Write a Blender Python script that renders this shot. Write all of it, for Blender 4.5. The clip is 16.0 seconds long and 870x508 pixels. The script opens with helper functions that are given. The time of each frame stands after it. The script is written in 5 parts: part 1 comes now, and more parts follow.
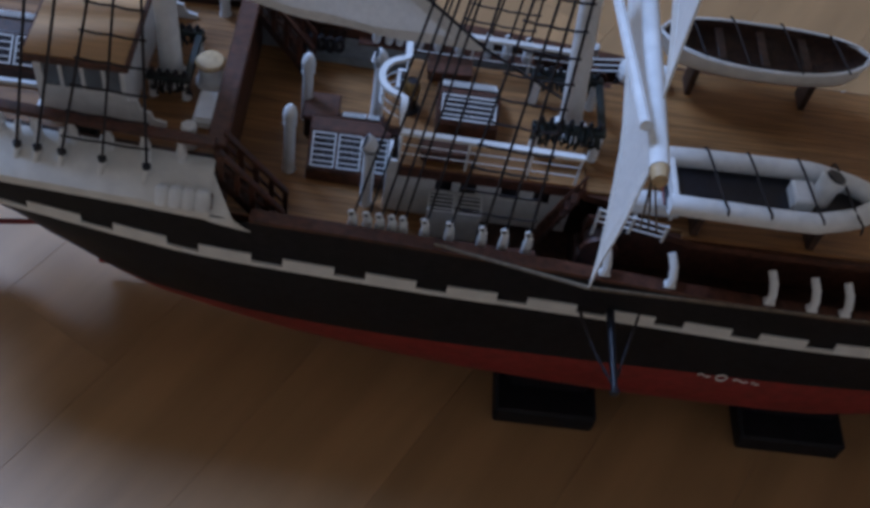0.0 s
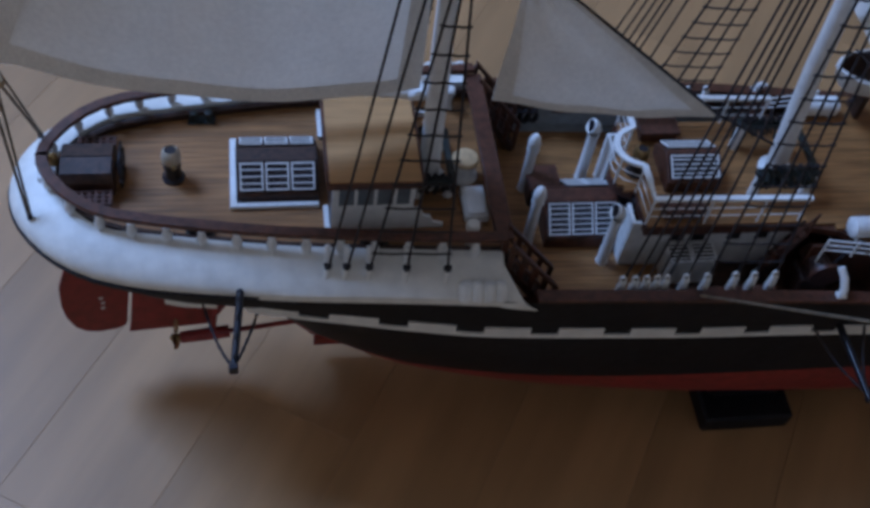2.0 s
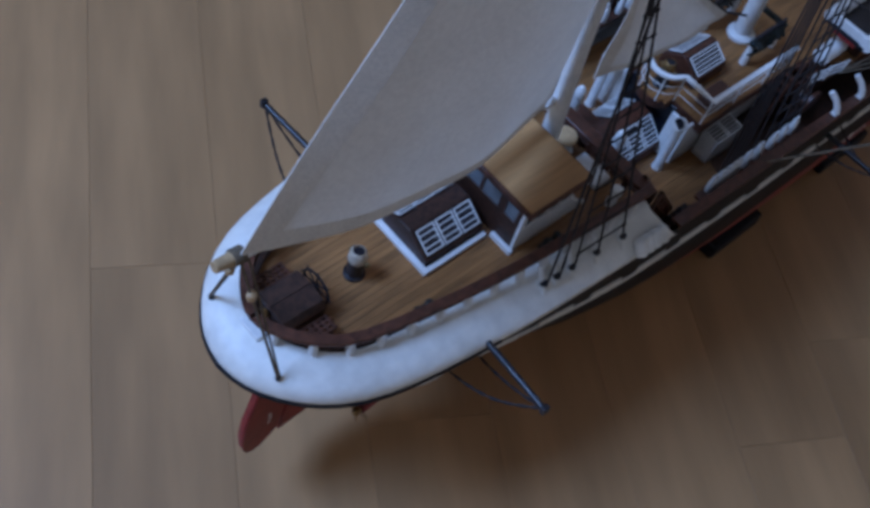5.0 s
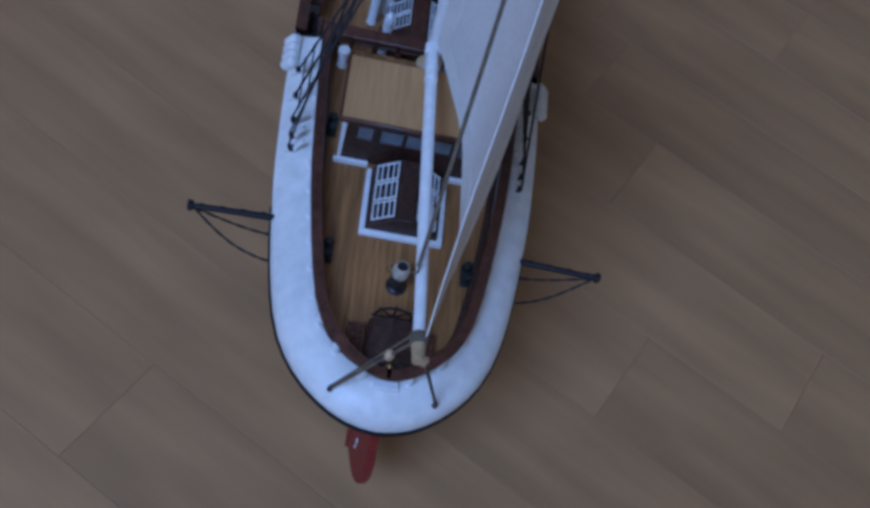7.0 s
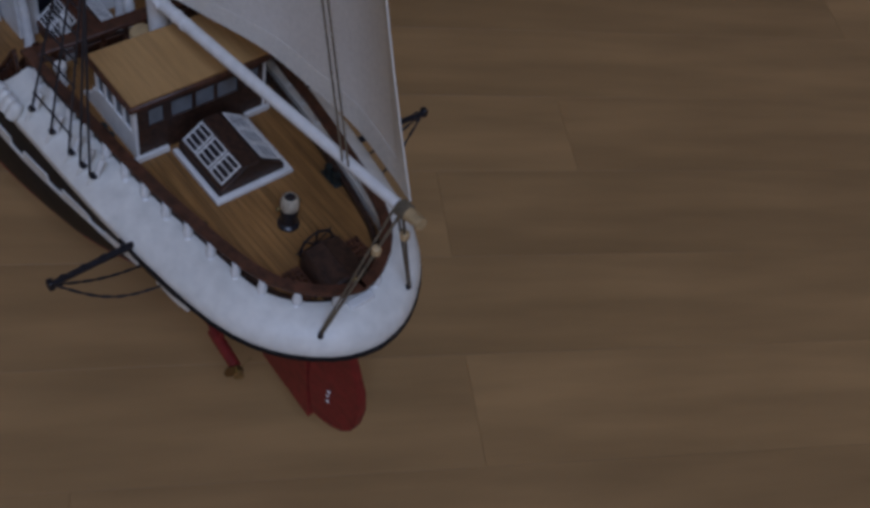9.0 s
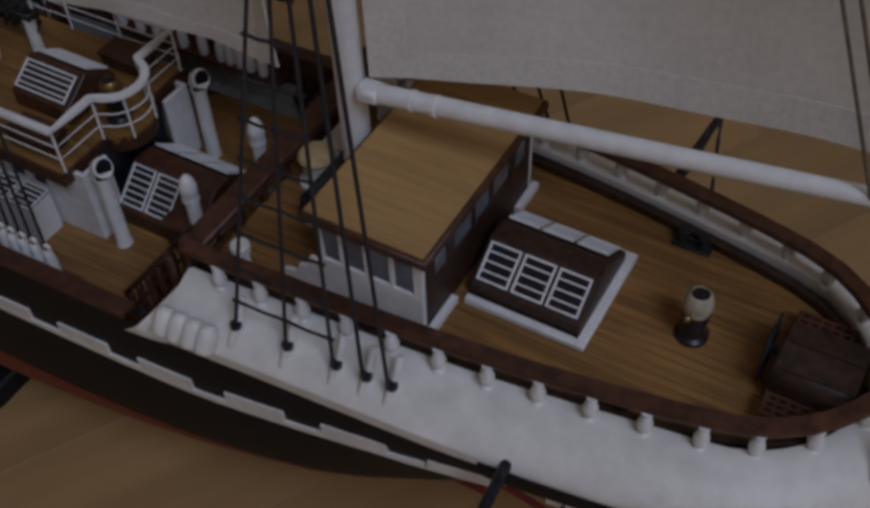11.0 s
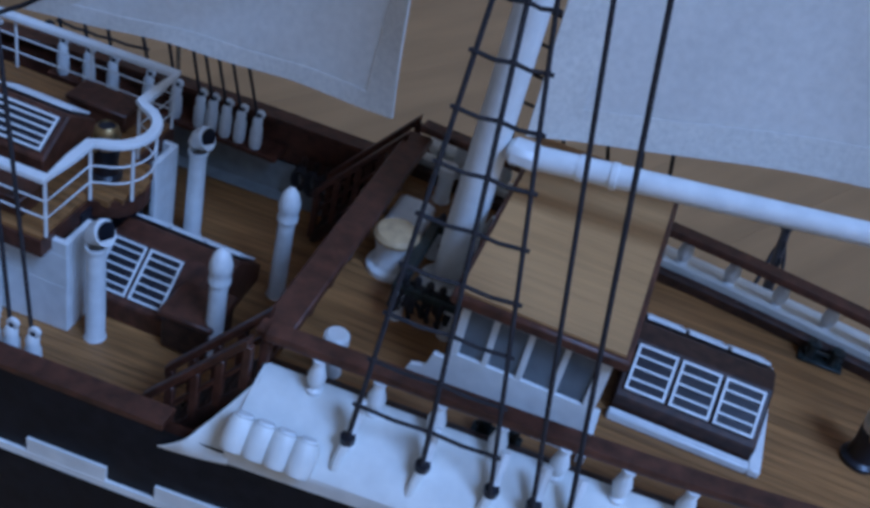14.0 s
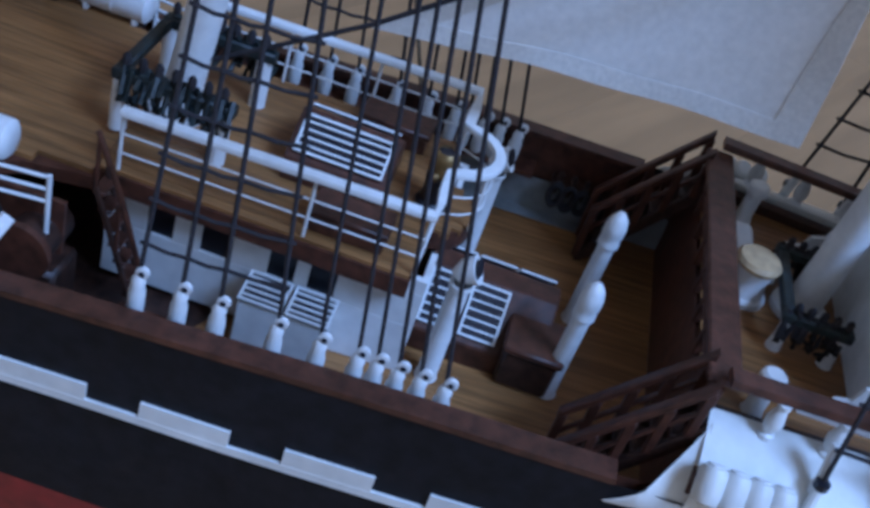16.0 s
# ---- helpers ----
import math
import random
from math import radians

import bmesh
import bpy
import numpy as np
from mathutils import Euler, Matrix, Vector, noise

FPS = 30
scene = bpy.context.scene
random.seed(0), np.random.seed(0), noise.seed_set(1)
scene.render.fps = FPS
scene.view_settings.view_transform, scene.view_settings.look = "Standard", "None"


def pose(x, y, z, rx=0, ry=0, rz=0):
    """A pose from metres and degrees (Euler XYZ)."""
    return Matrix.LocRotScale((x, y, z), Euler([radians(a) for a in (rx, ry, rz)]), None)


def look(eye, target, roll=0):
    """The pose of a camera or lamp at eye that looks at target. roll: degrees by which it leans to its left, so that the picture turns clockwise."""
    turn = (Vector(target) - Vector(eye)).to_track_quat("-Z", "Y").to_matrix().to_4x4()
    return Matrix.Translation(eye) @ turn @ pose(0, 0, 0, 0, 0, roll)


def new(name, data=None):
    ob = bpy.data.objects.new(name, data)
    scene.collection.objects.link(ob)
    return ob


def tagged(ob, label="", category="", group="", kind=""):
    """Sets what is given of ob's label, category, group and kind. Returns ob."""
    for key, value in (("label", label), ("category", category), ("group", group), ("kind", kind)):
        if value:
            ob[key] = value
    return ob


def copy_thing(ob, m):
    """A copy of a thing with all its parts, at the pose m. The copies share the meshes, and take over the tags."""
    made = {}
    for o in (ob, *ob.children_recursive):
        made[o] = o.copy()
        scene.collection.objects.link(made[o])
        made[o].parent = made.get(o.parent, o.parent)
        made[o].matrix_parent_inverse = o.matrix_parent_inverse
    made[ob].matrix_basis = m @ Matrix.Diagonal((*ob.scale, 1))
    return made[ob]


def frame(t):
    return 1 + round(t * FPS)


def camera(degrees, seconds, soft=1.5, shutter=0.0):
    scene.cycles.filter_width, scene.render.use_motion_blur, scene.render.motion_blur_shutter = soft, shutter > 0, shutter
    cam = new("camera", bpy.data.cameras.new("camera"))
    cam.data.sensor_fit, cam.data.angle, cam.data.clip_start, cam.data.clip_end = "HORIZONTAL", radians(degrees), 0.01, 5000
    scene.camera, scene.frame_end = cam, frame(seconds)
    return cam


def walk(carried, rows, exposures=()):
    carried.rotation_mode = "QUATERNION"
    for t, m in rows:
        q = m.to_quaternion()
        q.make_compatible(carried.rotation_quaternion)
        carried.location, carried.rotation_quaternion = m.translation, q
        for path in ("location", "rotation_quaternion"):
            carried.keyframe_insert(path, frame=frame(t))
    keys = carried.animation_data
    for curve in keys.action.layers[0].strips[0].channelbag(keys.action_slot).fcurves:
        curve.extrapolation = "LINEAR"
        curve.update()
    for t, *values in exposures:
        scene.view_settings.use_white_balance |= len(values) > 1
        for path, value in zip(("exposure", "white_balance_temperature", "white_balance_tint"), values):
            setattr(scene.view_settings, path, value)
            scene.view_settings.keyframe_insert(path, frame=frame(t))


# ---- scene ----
# ---- camera and its walk ----
cam = camera(44.33, 16.0, soft=3.5)
PATH = [
    (0.0, 0.2579, -0.2793, 0.4067, 37.09, -7.28, 3.20),
    (0.5, 0.2182, -0.2829, 0.4100, 36.30, -8.09, 1.23),
    (1.0, 0.1819, -0.2815, 0.4144, 36.60, -8.55, -1.42),
    (1.5, 0.1542, -0.2782, 0.4349, 36.64, -8.68, -4.74),
    (2.0, 0.1198, -0.2666, 0.4415, 36.68, -6.26, -6.95),
    (2.5, 0.0842, -0.2560, 0.4268, 35.79, -6.13, -12.04),
    (3.0, 0.0536, -0.2376, 0.4328, 35.34, -6.56, -16.32),
    (3.5, 0.0318, -0.2247, 0.4538, 33.77, -7.05, -20.87),
    (4.0, 0.0099, -0.2002, 0.4674, 31.17, -5.53, -26.02),
    (4.2, -0.0052, -0.1816, 0.4648, 30.98, -6.23, -28.87),
    (6.3, -0.1422, -0.0378, 0.4682, 34.72, -11.07, -70.57),
    (6.4, -0.1412, -0.0226, 0.4708, 33.79, -11.30, -73.35),
    (6.5, -0.1404, -0.0123, 0.4705, 33.55, -11.91, -74.44),
    (7.0, -0.1261, 0.0431, 0.4883, 31.86, -11.98, -85.56),
    (7.5, -0.1086, 0.0794, 0.4784, 31.68, -10.54, -98.01),
    (8.0, -0.1257, 0.1298, 0.4610, 36.28, -12.50, -115.14),
    (8.2, -0.1337, 0.1417, 0.4609, 38.76, -12.03, -119.06),
    (10.5, 0.0055, 0.1631, 0.3604, 36.62, -4.10, -146.39),
    (11.0, 0.0591, 0.1642, 0.3378, 41.81, 1.52, -150.35),
    (11.5, 0.0740, 0.1529, 0.3259, 48.44, 4.17, -143.71),
    (12.0, 0.0843, 0.1617, 0.3199, 48.98, 3.49, -141.72),
    (12.5, 0.1052, 0.1654, 0.3125, 47.85, 1.76, -143.02),
    (13.0, 0.1225, 0.1660, 0.2949, 51.47, -4.48, -149.89),
    (13.5, 0.1398, 0.1711, 0.2836, 52.07, -8.71, -153.74),
    (14.0, 0.1549, 0.1804, 0.2848, 50.97, -11.87, -160.39),
    (14.5, 0.1824, 0.1946, 0.2825, 51.68, -14.03, -165.43),
    (15.0, 0.2170, 0.2045, 0.2813, 50.97, -14.56, -167.72),
    (15.5, 0.2391, 0.2040, 0.2779, 50.92, -14.29, -166.94),
    (16.0, 0.2653, 0.1943, 0.2629, 50.83, -15.98, -167.91),
]
EXPOSURES = [(0.0, 0.17, 5800, 31), (1.5, 0.07, 5600, 31), (3.5, 0.05, 5420, 31), (4.2, 0.07, 5420, 31), (6.5, -0.24, 5180, 32), (7.5, -0.5, 5150, 35), (8.0, -0.76, 6100, 36), (8.2, -0.82, 6100, 36), (10.5, -1.05, 9300, 41), (11.0, -1.1, 8400, 38), (11.5, -0.72, 7000, 37), (12.0, -0.4, 5850, 32), (12.5, -0.15, 5350, 31), (14.5, -0.1, 5080, 28.5), (15.5, 0.26, 5120, 28.5), (16.0, 0.37, 5220, 29.5)]
walk(cam, [(t, pose(x, y, z, rx, ry, rz)) for t, x, y, z, rx, ry, rz in PATH], EXPOSURES)

# ---- light: a dim room lit through one roof window behind the stern ----
world = bpy.data.worlds.new("daylight")
scene.world = world
world.use_nodes = True
_n = world.node_tree.nodes
_sky = _n.new("ShaderNodeTexSky")
_sky.sky_type, _sky.sun_disc = "NISHITA", False
_sky.sun_elevation, _sky.sun_rotation = radians(35), radians(200)
world.node_tree.links.new(_sky.outputs[0], _n["Background"].inputs[0])
_n["Background"].inputs[1].default_value = 0.1
lamp_data = bpy.data.lights.new("window_daylight", "AREA")
lamp_data.shape, lamp_data.size, lamp_data.size_y = "RECTANGLE", 1.05, 1.05
lamp_data.energy, lamp_data.color = 80.0, (0.41, 0.68, 1.0)
lamp = new("window_daylight", lamp_data)
lamp.matrix_world = look((-1.35, 1.0, 2.54), (0.1, 0.05, 0.1))

# ---- materials ----
def material(name, base, rough=0.5, metal=0.0, spec=0.5, vary=0.15, scale=400.0, stretch=(1, 1, 1), bump=0.1, dark=None, spots=0.0, island=0.0, per_object=0.0, translucent=0.0):
    """A surface with grain and larger stains, in metres of the model."""
    m = bpy.data.materials.new(name)
    m.use_nodes = True
    nt = m.node_tree
    n, l = nt.nodes, nt.links
    b = n["Principled BSDF"]
    b.inputs["Roughness"].default_value, b.inputs["Metallic"].default_value = rough, metal
    b.inputs["Specular IOR Level"].default_value = spec
    tc = n.new("ShaderNodeTexCoord")
    mp = n.new("ShaderNodeMapping")
    mp.inputs["Scale"].default_value = stretch
    l.new(tc.outputs["Object"], mp.inputs[0])
    fine = n.new("ShaderNodeTexNoise")
    fine.inputs["Scale"].default_value, fine.inputs["Detail"].default_value = scale, 6
    broad = n.new("ShaderNodeTexNoise")
    broad.inputs["Scale"].default_value, broad.inputs["Detail"].default_value = scale * 0.11, 4
    l.new(mp.outputs[0], fine.inputs[0]), l.new(tc.outputs["Object"], broad.inputs[0])
    dk = dark or tuple(c * (1 - 2.2 * vary) for c in base)
    lt = tuple(min(1, c * (1 + vary)) for c in base)
    ramp = n.new("ShaderNodeValToRGB")
    ramp.color_ramp.elements[0].position, ramp.color_ramp.elements[1].position = 0.3, 0.7
    ramp.color_ramp.elements[0].color, ramp.color_ramp.elements[1].color = (*dk, 1), (*lt, 1)
    l.new(fine.outputs[0], ramp.inputs[0])
    mix = n.new("ShaderNodeMix")
    mix.data_type, mix.blend_type = "RGBA", "MULTIPLY"
    mix.inputs[0].default_value = 0.75
    r2 = n.new("ShaderNodeValToRGB")
    r2.color_ramp.elements[0].position, r2.color_ramp.elements[1].position = 0.32, 0.6
    g = 1 - 1.8 * vary
    r2.color_ramp.elements[0].color, r2.color_ramp.elements[1].color = (g, g, g, 1), (1, 1, 1, 1)
    l.new(broad.outputs[0], r2.inputs[0])
    l.new(ramp.outputs[0], mix.inputs[6]), l.new(r2.outputs[0], mix.inputs[7])
    out = mix.outputs[2]
    rnd = None
    if island or per_object:
        if per_object:
            rnd = n.new("ShaderNodeObjectInfo").outputs["Random"]
        else:
            rnd = n.new("ShaderNodeNewGeometry").outputs["Random Per Island"]
        hs = n.new("ShaderNodeHueSaturation")
        mr = n.new("ShaderNodeMapRange")
        a = island or per_object
        mr.inputs["To Min"].default_value, mr.inputs["To Max"].default_value = 1 - a, 1 + a
        l.new(rnd, mr.inputs["Value"]), l.new(mr.outputs[0], hs.inputs["Value"]), l.new(out, hs.inputs["Color"])
        out = hs.outputs[0]
    l.new(out, b.inputs["Base Color"])
    if bump:
        bp = n.new("ShaderNodeBump")
        bp.inputs["Strength"].default_value, bp.inputs["Distance"].default_value = bump, 0.0006
        l.new(fine.outputs[0], bp.inputs["Height"]), l.new(bp.outputs[0], b.inputs["Normal"])
    rr = n.new("ShaderNodeMapRange")
    rr.inputs["To Min"].default_value, rr.inputs["To Max"].default_value = max(0.05, rough - 0.1), min(1, rough + 0.12)
    l.new(broad.outputs[0], rr.inputs["Value"]), l.new(rr.outputs[0], b.inputs["Roughness"])
    if translucent:
        tr = n.new("ShaderNodeBsdfTranslucent")
        ms = n.new("ShaderNodeMixShader")
        ms.inputs[0].default_value = translucent
        l.new(out, tr.inputs[0])
        l.new(b.outputs[0], ms.inputs[1]), l.new(tr.outputs[0], ms.inputs[2])
        l.new(ms.outputs[0], n["Material Output"].inputs[0])
    return m


WHITE = material("white_paint", (0.80, 0.80, 0.78), 0.42, vary=0.05, scale=260, bump=0.12)
CREAM = material("hull_white_paint", (0.78, 0.77, 0.72), 0.45, vary=0.06, scale=160, bump=0.4)
BLACK = material("black_hull_paint", (0.012, 0.012, 0.015), 0.55, spec=0.2, vary=0.2, scale=300, bump=0.1)
RED = material("red_antifouling_paint", (0.26, 0.022, 0.018), 0.5, vary=0.14, scale=220, bump=0.15)
BROWN = material("mahogany_paint", (0.105, 0.036, 0.019), 0.45, vary=0.25, scale=350, bump=0.2)
DARKWOOD = material("dark_stained_wood", (0.058, 0.024, 0.014), 0.5, vary=0.3, scale=420, bump=0.25)
DECK = material("deck_planking", (0.34, 0.155, 0.048), 0.5, vary=0.2, scale=330, stretch=(0.12, 2.0, 1), bump=0.15, per_object=0.09)
ROOFWOOD = material("pale_roof_wood", (0.50, 0.272, 0.105), 0.5, vary=0.075, scale=300, stretch=(0.15, 2.0, 1), bump=0.1, per_object=0.05)
OAK = material("oak_parquet", (0.42, 0.235, 0.100), 0.46, vary=0.095, scale=46, stretch=(0.16, 1.2, 1), bump=0.05, per_object=0.075)
OAKREST = material("oak_parquet_far", (0.42, 0.235, 0.100), 0.46, vary=0.095, scale=46, stretch=(0.16, 1.2, 1), bump=0.05, island=0.075)
# black fittings; also gives the bridge doorway recess its painted shade
NAVY = material("black_enamel_and_doorway_shade", (0.012, 0.013, 0.02), 0.35, vary=0.2, scale=500, bump=0.05)
GREEN = material("dark_green_fittings", (0.018, 0.028, 0.026), 0.5, vary=0.3, scale=600, bump=0.2)
BRASS = material("brass", (0.42, 0.28, 0.12), 0.38, metal=0.9, vary=0.2, scale=500, bump=0.1)
ROPE = material("dark_rope", (0.030, 0.024, 0.026), 0.8, vary=0.3, scale=2500, bump=0.4)
TANROPE = material("tan_rope", (0.20, 0.15, 0.095), 0.85, vary=0.3, scale=2500, bump=0.4)
SAIL = material("sail_cloth", (0.92, 0.90, 0.86), 0.85, spec=0.1, vary=0.03, scale=600, bump=0.2, translucent=0.46)
SAILEDGE = material("sail_hem_cloth", (0.84, 0.80, 0.73), 0.85, spec=0.1, vary=0.05, scale=900, bump=0.2, translucent=0.22)
GREYGLASS = material("grey_window_glazing", (0.16, 0.18, 0.20), 0.12, vary=0.1, scale=200, bump=0.0)
LOUVRE = material("dark_louvre_glazing", (0.022, 0.018, 0.024), 0.3, vary=0.2, scale=300, bump=0.05)
GREY = material("grey_waterway_paint", (0.30, 0.31, 0.30), 0.55, vary=0.1, scale=250, bump=0.15)
WALLPAINT = material("wall_plaster", (0.80, 0.66, 0.50), 0.9, vary=0.05, scale=30, bump=0.1)
PALEBRASS = material("worn_pale_brass", (0.62, 0.54, 0.42), 0.45, metal=0.25, vary=0.15, scale=500, bump=0.1)
TAN = material("tan_wood_cap", (0.55, 0.38, 0.20), 0.5, vary=0.12, scale=400, bump=0.1)

# ---- building helpers: places in millimetres, ship's bow towards +x, port towards +y ----
MM = 0.001


def finish(bm, name, mat, smooth=True):
    bmesh.ops.recalc_face_normals(bm, faces=bm.faces)
    for f in bm.faces:
        f.smooth = smooth
    me = bpy.data.meshes.new(name)
    bm.to_mesh(me)
    bm.free()
    me.materials.append(mat)
    if smooth:
        me.set_sharp_from_angle(angle=radians(38))
    return me


def thing(name, at, label, category, group="", kind=""):
    ob = new(name)
    ob.empty_display_size = 0.005
    ob.location = Vector(at) * MM
    return tagged(ob, label, category, group, kind)


def part(name, bm, mat, parent, label="", smooth=True):
    """Link a bmesh, in millimetres of the ship, as one mesh under a thing or a part."""
    o = Vector(parent.location) if parent else Vector()
    up = parent.parent if parent else None
    if up:
        o = o + Vector(up.location)
    bmesh.ops.scale(bm, vec=(MM, MM, MM), verts=bm.verts)
    bmesh.ops.translate(bm, vec=-o, verts=bm.verts)
    ob = new(name, finish(bm, name, mat, smooth))
    ob.parent = parent
    if label:
        ob["label"] = label
    return ob


def solid(name, bm, mat, label, category, group="", kind="", smooth=True):
    bmesh.ops.scale(bm, vec=(MM, MM, MM), verts=bm.verts)
    return tagged(new(name, finish(bm, name, mat, smooth)), label, category, group, kind)


def box(x0, x1, y0, y1, z0, z1, bevel=0.3, bm=None, turn=None):
    tmp = bmesh.new()
    bmesh.ops.create_cube(tmp, size=1)
    bmesh.ops.scale(tmp, vec=(abs(x1 - x0), abs(y1 - y0), abs(z1 - z0)), verts=tmp.verts)
    if bevel:
        bmesh.ops.bevel(tmp, geom=tmp.edges[:], offset=min(bevel, 0.3 * min(abs(x1 - x0), abs(y1 - y0), abs(z1 - z0))), segments=1, affect="EDGES")
    if turn is not None:
        bmesh.ops.transform(tmp, matrix=turn, verts=tmp.verts)
    bmesh.ops.translate(tmp, vec=((x0 + x1) / 2, (y0 + y1) / 2, (z0 + z1) / 2), verts=tmp.verts)
    return join(bm, tmp)


def join(bm, tmp):
    if bm is None:
        return tmp
    me = bpy.data.meshes.new("tmp")
    tmp.to_mesh(me)
    tmp.free()
    bm.from_mesh(me)
    bpy.data.meshes.remove(me)
    return bm


def tube(points, r, seg=8, bm=None, r1=None):
    """A rope, pole or spar along points."""
    bm = bm or bmesh.new()
    pts = [Vector(p) for p in points]
    rings = []
    for i, p in enumerate(pts):
        d = (pts[min(i + 1, len(pts) - 1)] - pts[max(i - 1, 0)]).normalized()
        a = d.cross(Vector((0, 0, 1)))
        if a.length < 0.05:
            a = d.cross(Vector((1, 0, 0)))
        a.normalize()
        b = d.cross(a)
        rr = r if r1 is None else r + (r1 - r) * i / (len(pts) - 1)
        rings.append([bm.verts.new(p + (a * math.cos(k * math.tau / seg) + b * math.sin(k * math.tau / seg)) * rr) for k in range(seg)])
    for q, s in zip(rings, rings[1:]):
        for k in range(seg):
            bm.faces.new((q[k], q[(k + 1) % seg], s[(k + 1) % seg], s[k]))
    bm.faces.new(rings[0]), bm.faces.new(rings[-1])
    return bm


def lathe(base, profile, seg=16, axis=(0, 0, 1), bm=None):
    """Turned shape: (radius, height) pairs along an axis from base."""
    bm = bm or bmesh.new()
    q = Vector((0, 0, 1)).rotation_difference(Vector(axis)).to_matrix()
    rings = []
    for r, h in profile:
        rings.append([bm.verts.new(Vector(base) + q @ Vector((max(r, 0.02) * math.cos(k * math.tau / seg), max(r, 0.02) * math.sin(k * math.tau / seg), h))) for k in range(seg)])
    for a, b in zip(rings, rings[1:]):
        for k in range(seg):
            bm.faces.new((a[k], a[(k + 1) % seg], b[(k + 1) % seg], b[k]))
    bm.faces.new(rings[0]), bm.faces.new(rings[-1])
    return bm


def grid(rows, closed=False, bm=None):
    """A skin over rows of points."""
    bm = bm or bmesh.new()
    vs = [[bm.verts.new(p) for p in row] for row in rows]
    for a, b in zip(vs, vs[1:]):
        n = len(a)
        for k in range(n if closed else n - 1):
            j = (k + 1) % n
            if len({a[k].co.to_tuple(4), a[j].co.to_tuple(4), b[j].co.to_tuple(4), b[k].co.to_tuple(4)}) > 2:
                bm.faces.new((a[k], a[j], b[j], b[k]))
    return bm


def sheet(points, z0, z1, bm=None):
    """A flat slab with the given outline."""
    bm = bm or bmesh.new()
    lo, hi = [bm.verts.new((x, y, z0 if not callable(z0) else z0(x))) for x, y in points], [bm.verts.new((x, y, z1 if not callable(z1) else z1(x))) for x, y in points]
    n = len(points)
    for k in range(n):
        bm.faces.new((lo[k], lo[(k + 1) % n], hi[(k + 1) % n], hi[k]))
    bm.faces.new(hi), bm.faces.new(lo[::-1])
    return bm


def band(line, section, bm=None):
    """A moulding: a closed section (offset outwards, height) swept along a line in plan with its own height."""
    rows = []
    pts = [Vector(p) for p in line]
    for i, p in enumerate(pts):
        d = pts[min(i + 1, len(pts) - 1)] - pts[max(i - 1, 0)]
        n = Vector((d.y, -d.x, 0)).normalized()
        rows.append([p + n * o + Vector((0, 0, h)) for o, h in section])
    bm = grid(rows, closed=True, bm=bm)
    bm.verts.ensure_lookup_table()
    n = len(section)
    t = len(bm.verts)
    bm.faces.new([bm.verts[t - len(rows) * n + k] for k in range(n)])
    bm.faces.new([bm.verts[t - n + k] for k in range(n)])
    return bm


def curve(table):
    xs, ys = zip(*table)

    def f(x):
        """Smooth interpolation through the table."""
        if x <= xs[0]:
            return ys[0]
        if x >= xs[-1]:
            return ys[-1]
        i = max(k for k in range(len(xs)) if xs[k] <= x)
        h = xs[i + 1] - xs[i]
        u = (x - xs[i]) / h

        def slope(k):
            if k == 0:
                return (ys[1] - ys[0]) / (xs[1] - xs[0])
            if k == len(xs) - 1:
                return (ys[-1] - ys[-2]) / (xs[-1] - xs[-2])
            a, b = (ys[k] - ys[k - 1]) / (xs[k] - xs[k - 1]), (ys[k + 1] - ys[k]) / (xs[k + 1] - xs[k])
            return 0 if a * b <= 0 else 2 * a * b / (a + b)
        m0, m1 = slope(i) * h, slope(i + 1) * h
        return (2 * u**3 - 3 * u**2 + 1) * ys[i] + (u**3 - 2 * u**2 + u) * m0 + (-2 * u**3 + 3 * u**2) * ys[i + 1] + (u**3 - u**2) * m1
    return f


# ---- lines of the ship ----
BEAM = curve([(29, 0), (29.6, 5), (32, 13), (37, 21.5), (44, 29.5), (53, 36.5), (64, 42), (80, 46.4), (105, 50.5), (142, 54.4), (199, 57), (218, 57.4), (300, 58.6), (420, 58.6), (500, 55.5), (580, 46), (640, 30), (690, 8), (705, 0.6)])
KNUCKLE = curve([(29, 125), (60, 125), (141, 127), (178, 126), (218, 122.8), (265, 121), (324, 117), (385, 111.5), (450, 108), (560, 112), (640, 121), (705, 131)])
KEEL = curve([(29, 124.5), (34, 118), (45, 111), (60, 104), (80, 96), (100, 86), (118, 62), (130, 30), (138, 17), (160, 14), (640, 14), (670, 22), (690, 60), (705, 129)])
FULL_N = curve([(29, 1.0), (60, 1.4), (100, 1.2), (130, 1.4), (182, 2.6), (250, 5.0), (316, 7.0), (380, 8.0), (440, 8.0), (540, 3.0), (620, 1.6), (705, 1.3)])
FULL_Q = curve([(29, 0.8), (60, 0.8), (100, 1.15), (130, 1.25), (182, 0.8), (250, 0.75), (316, 0.65), (380, 0.6), (440, 0.6), (540, 0.8), (620, 1.1), (705, 1.2)])
STRIP = curve([(40, 120), (80, 117.5), (143, 114), (175, 110.5), (201, 107), (230, 105), (260, 103.5), (290, 102), (318, 101), (381, 97.3), (411, 95.5), (450, 94.5), (560, 98), (705, 113)])
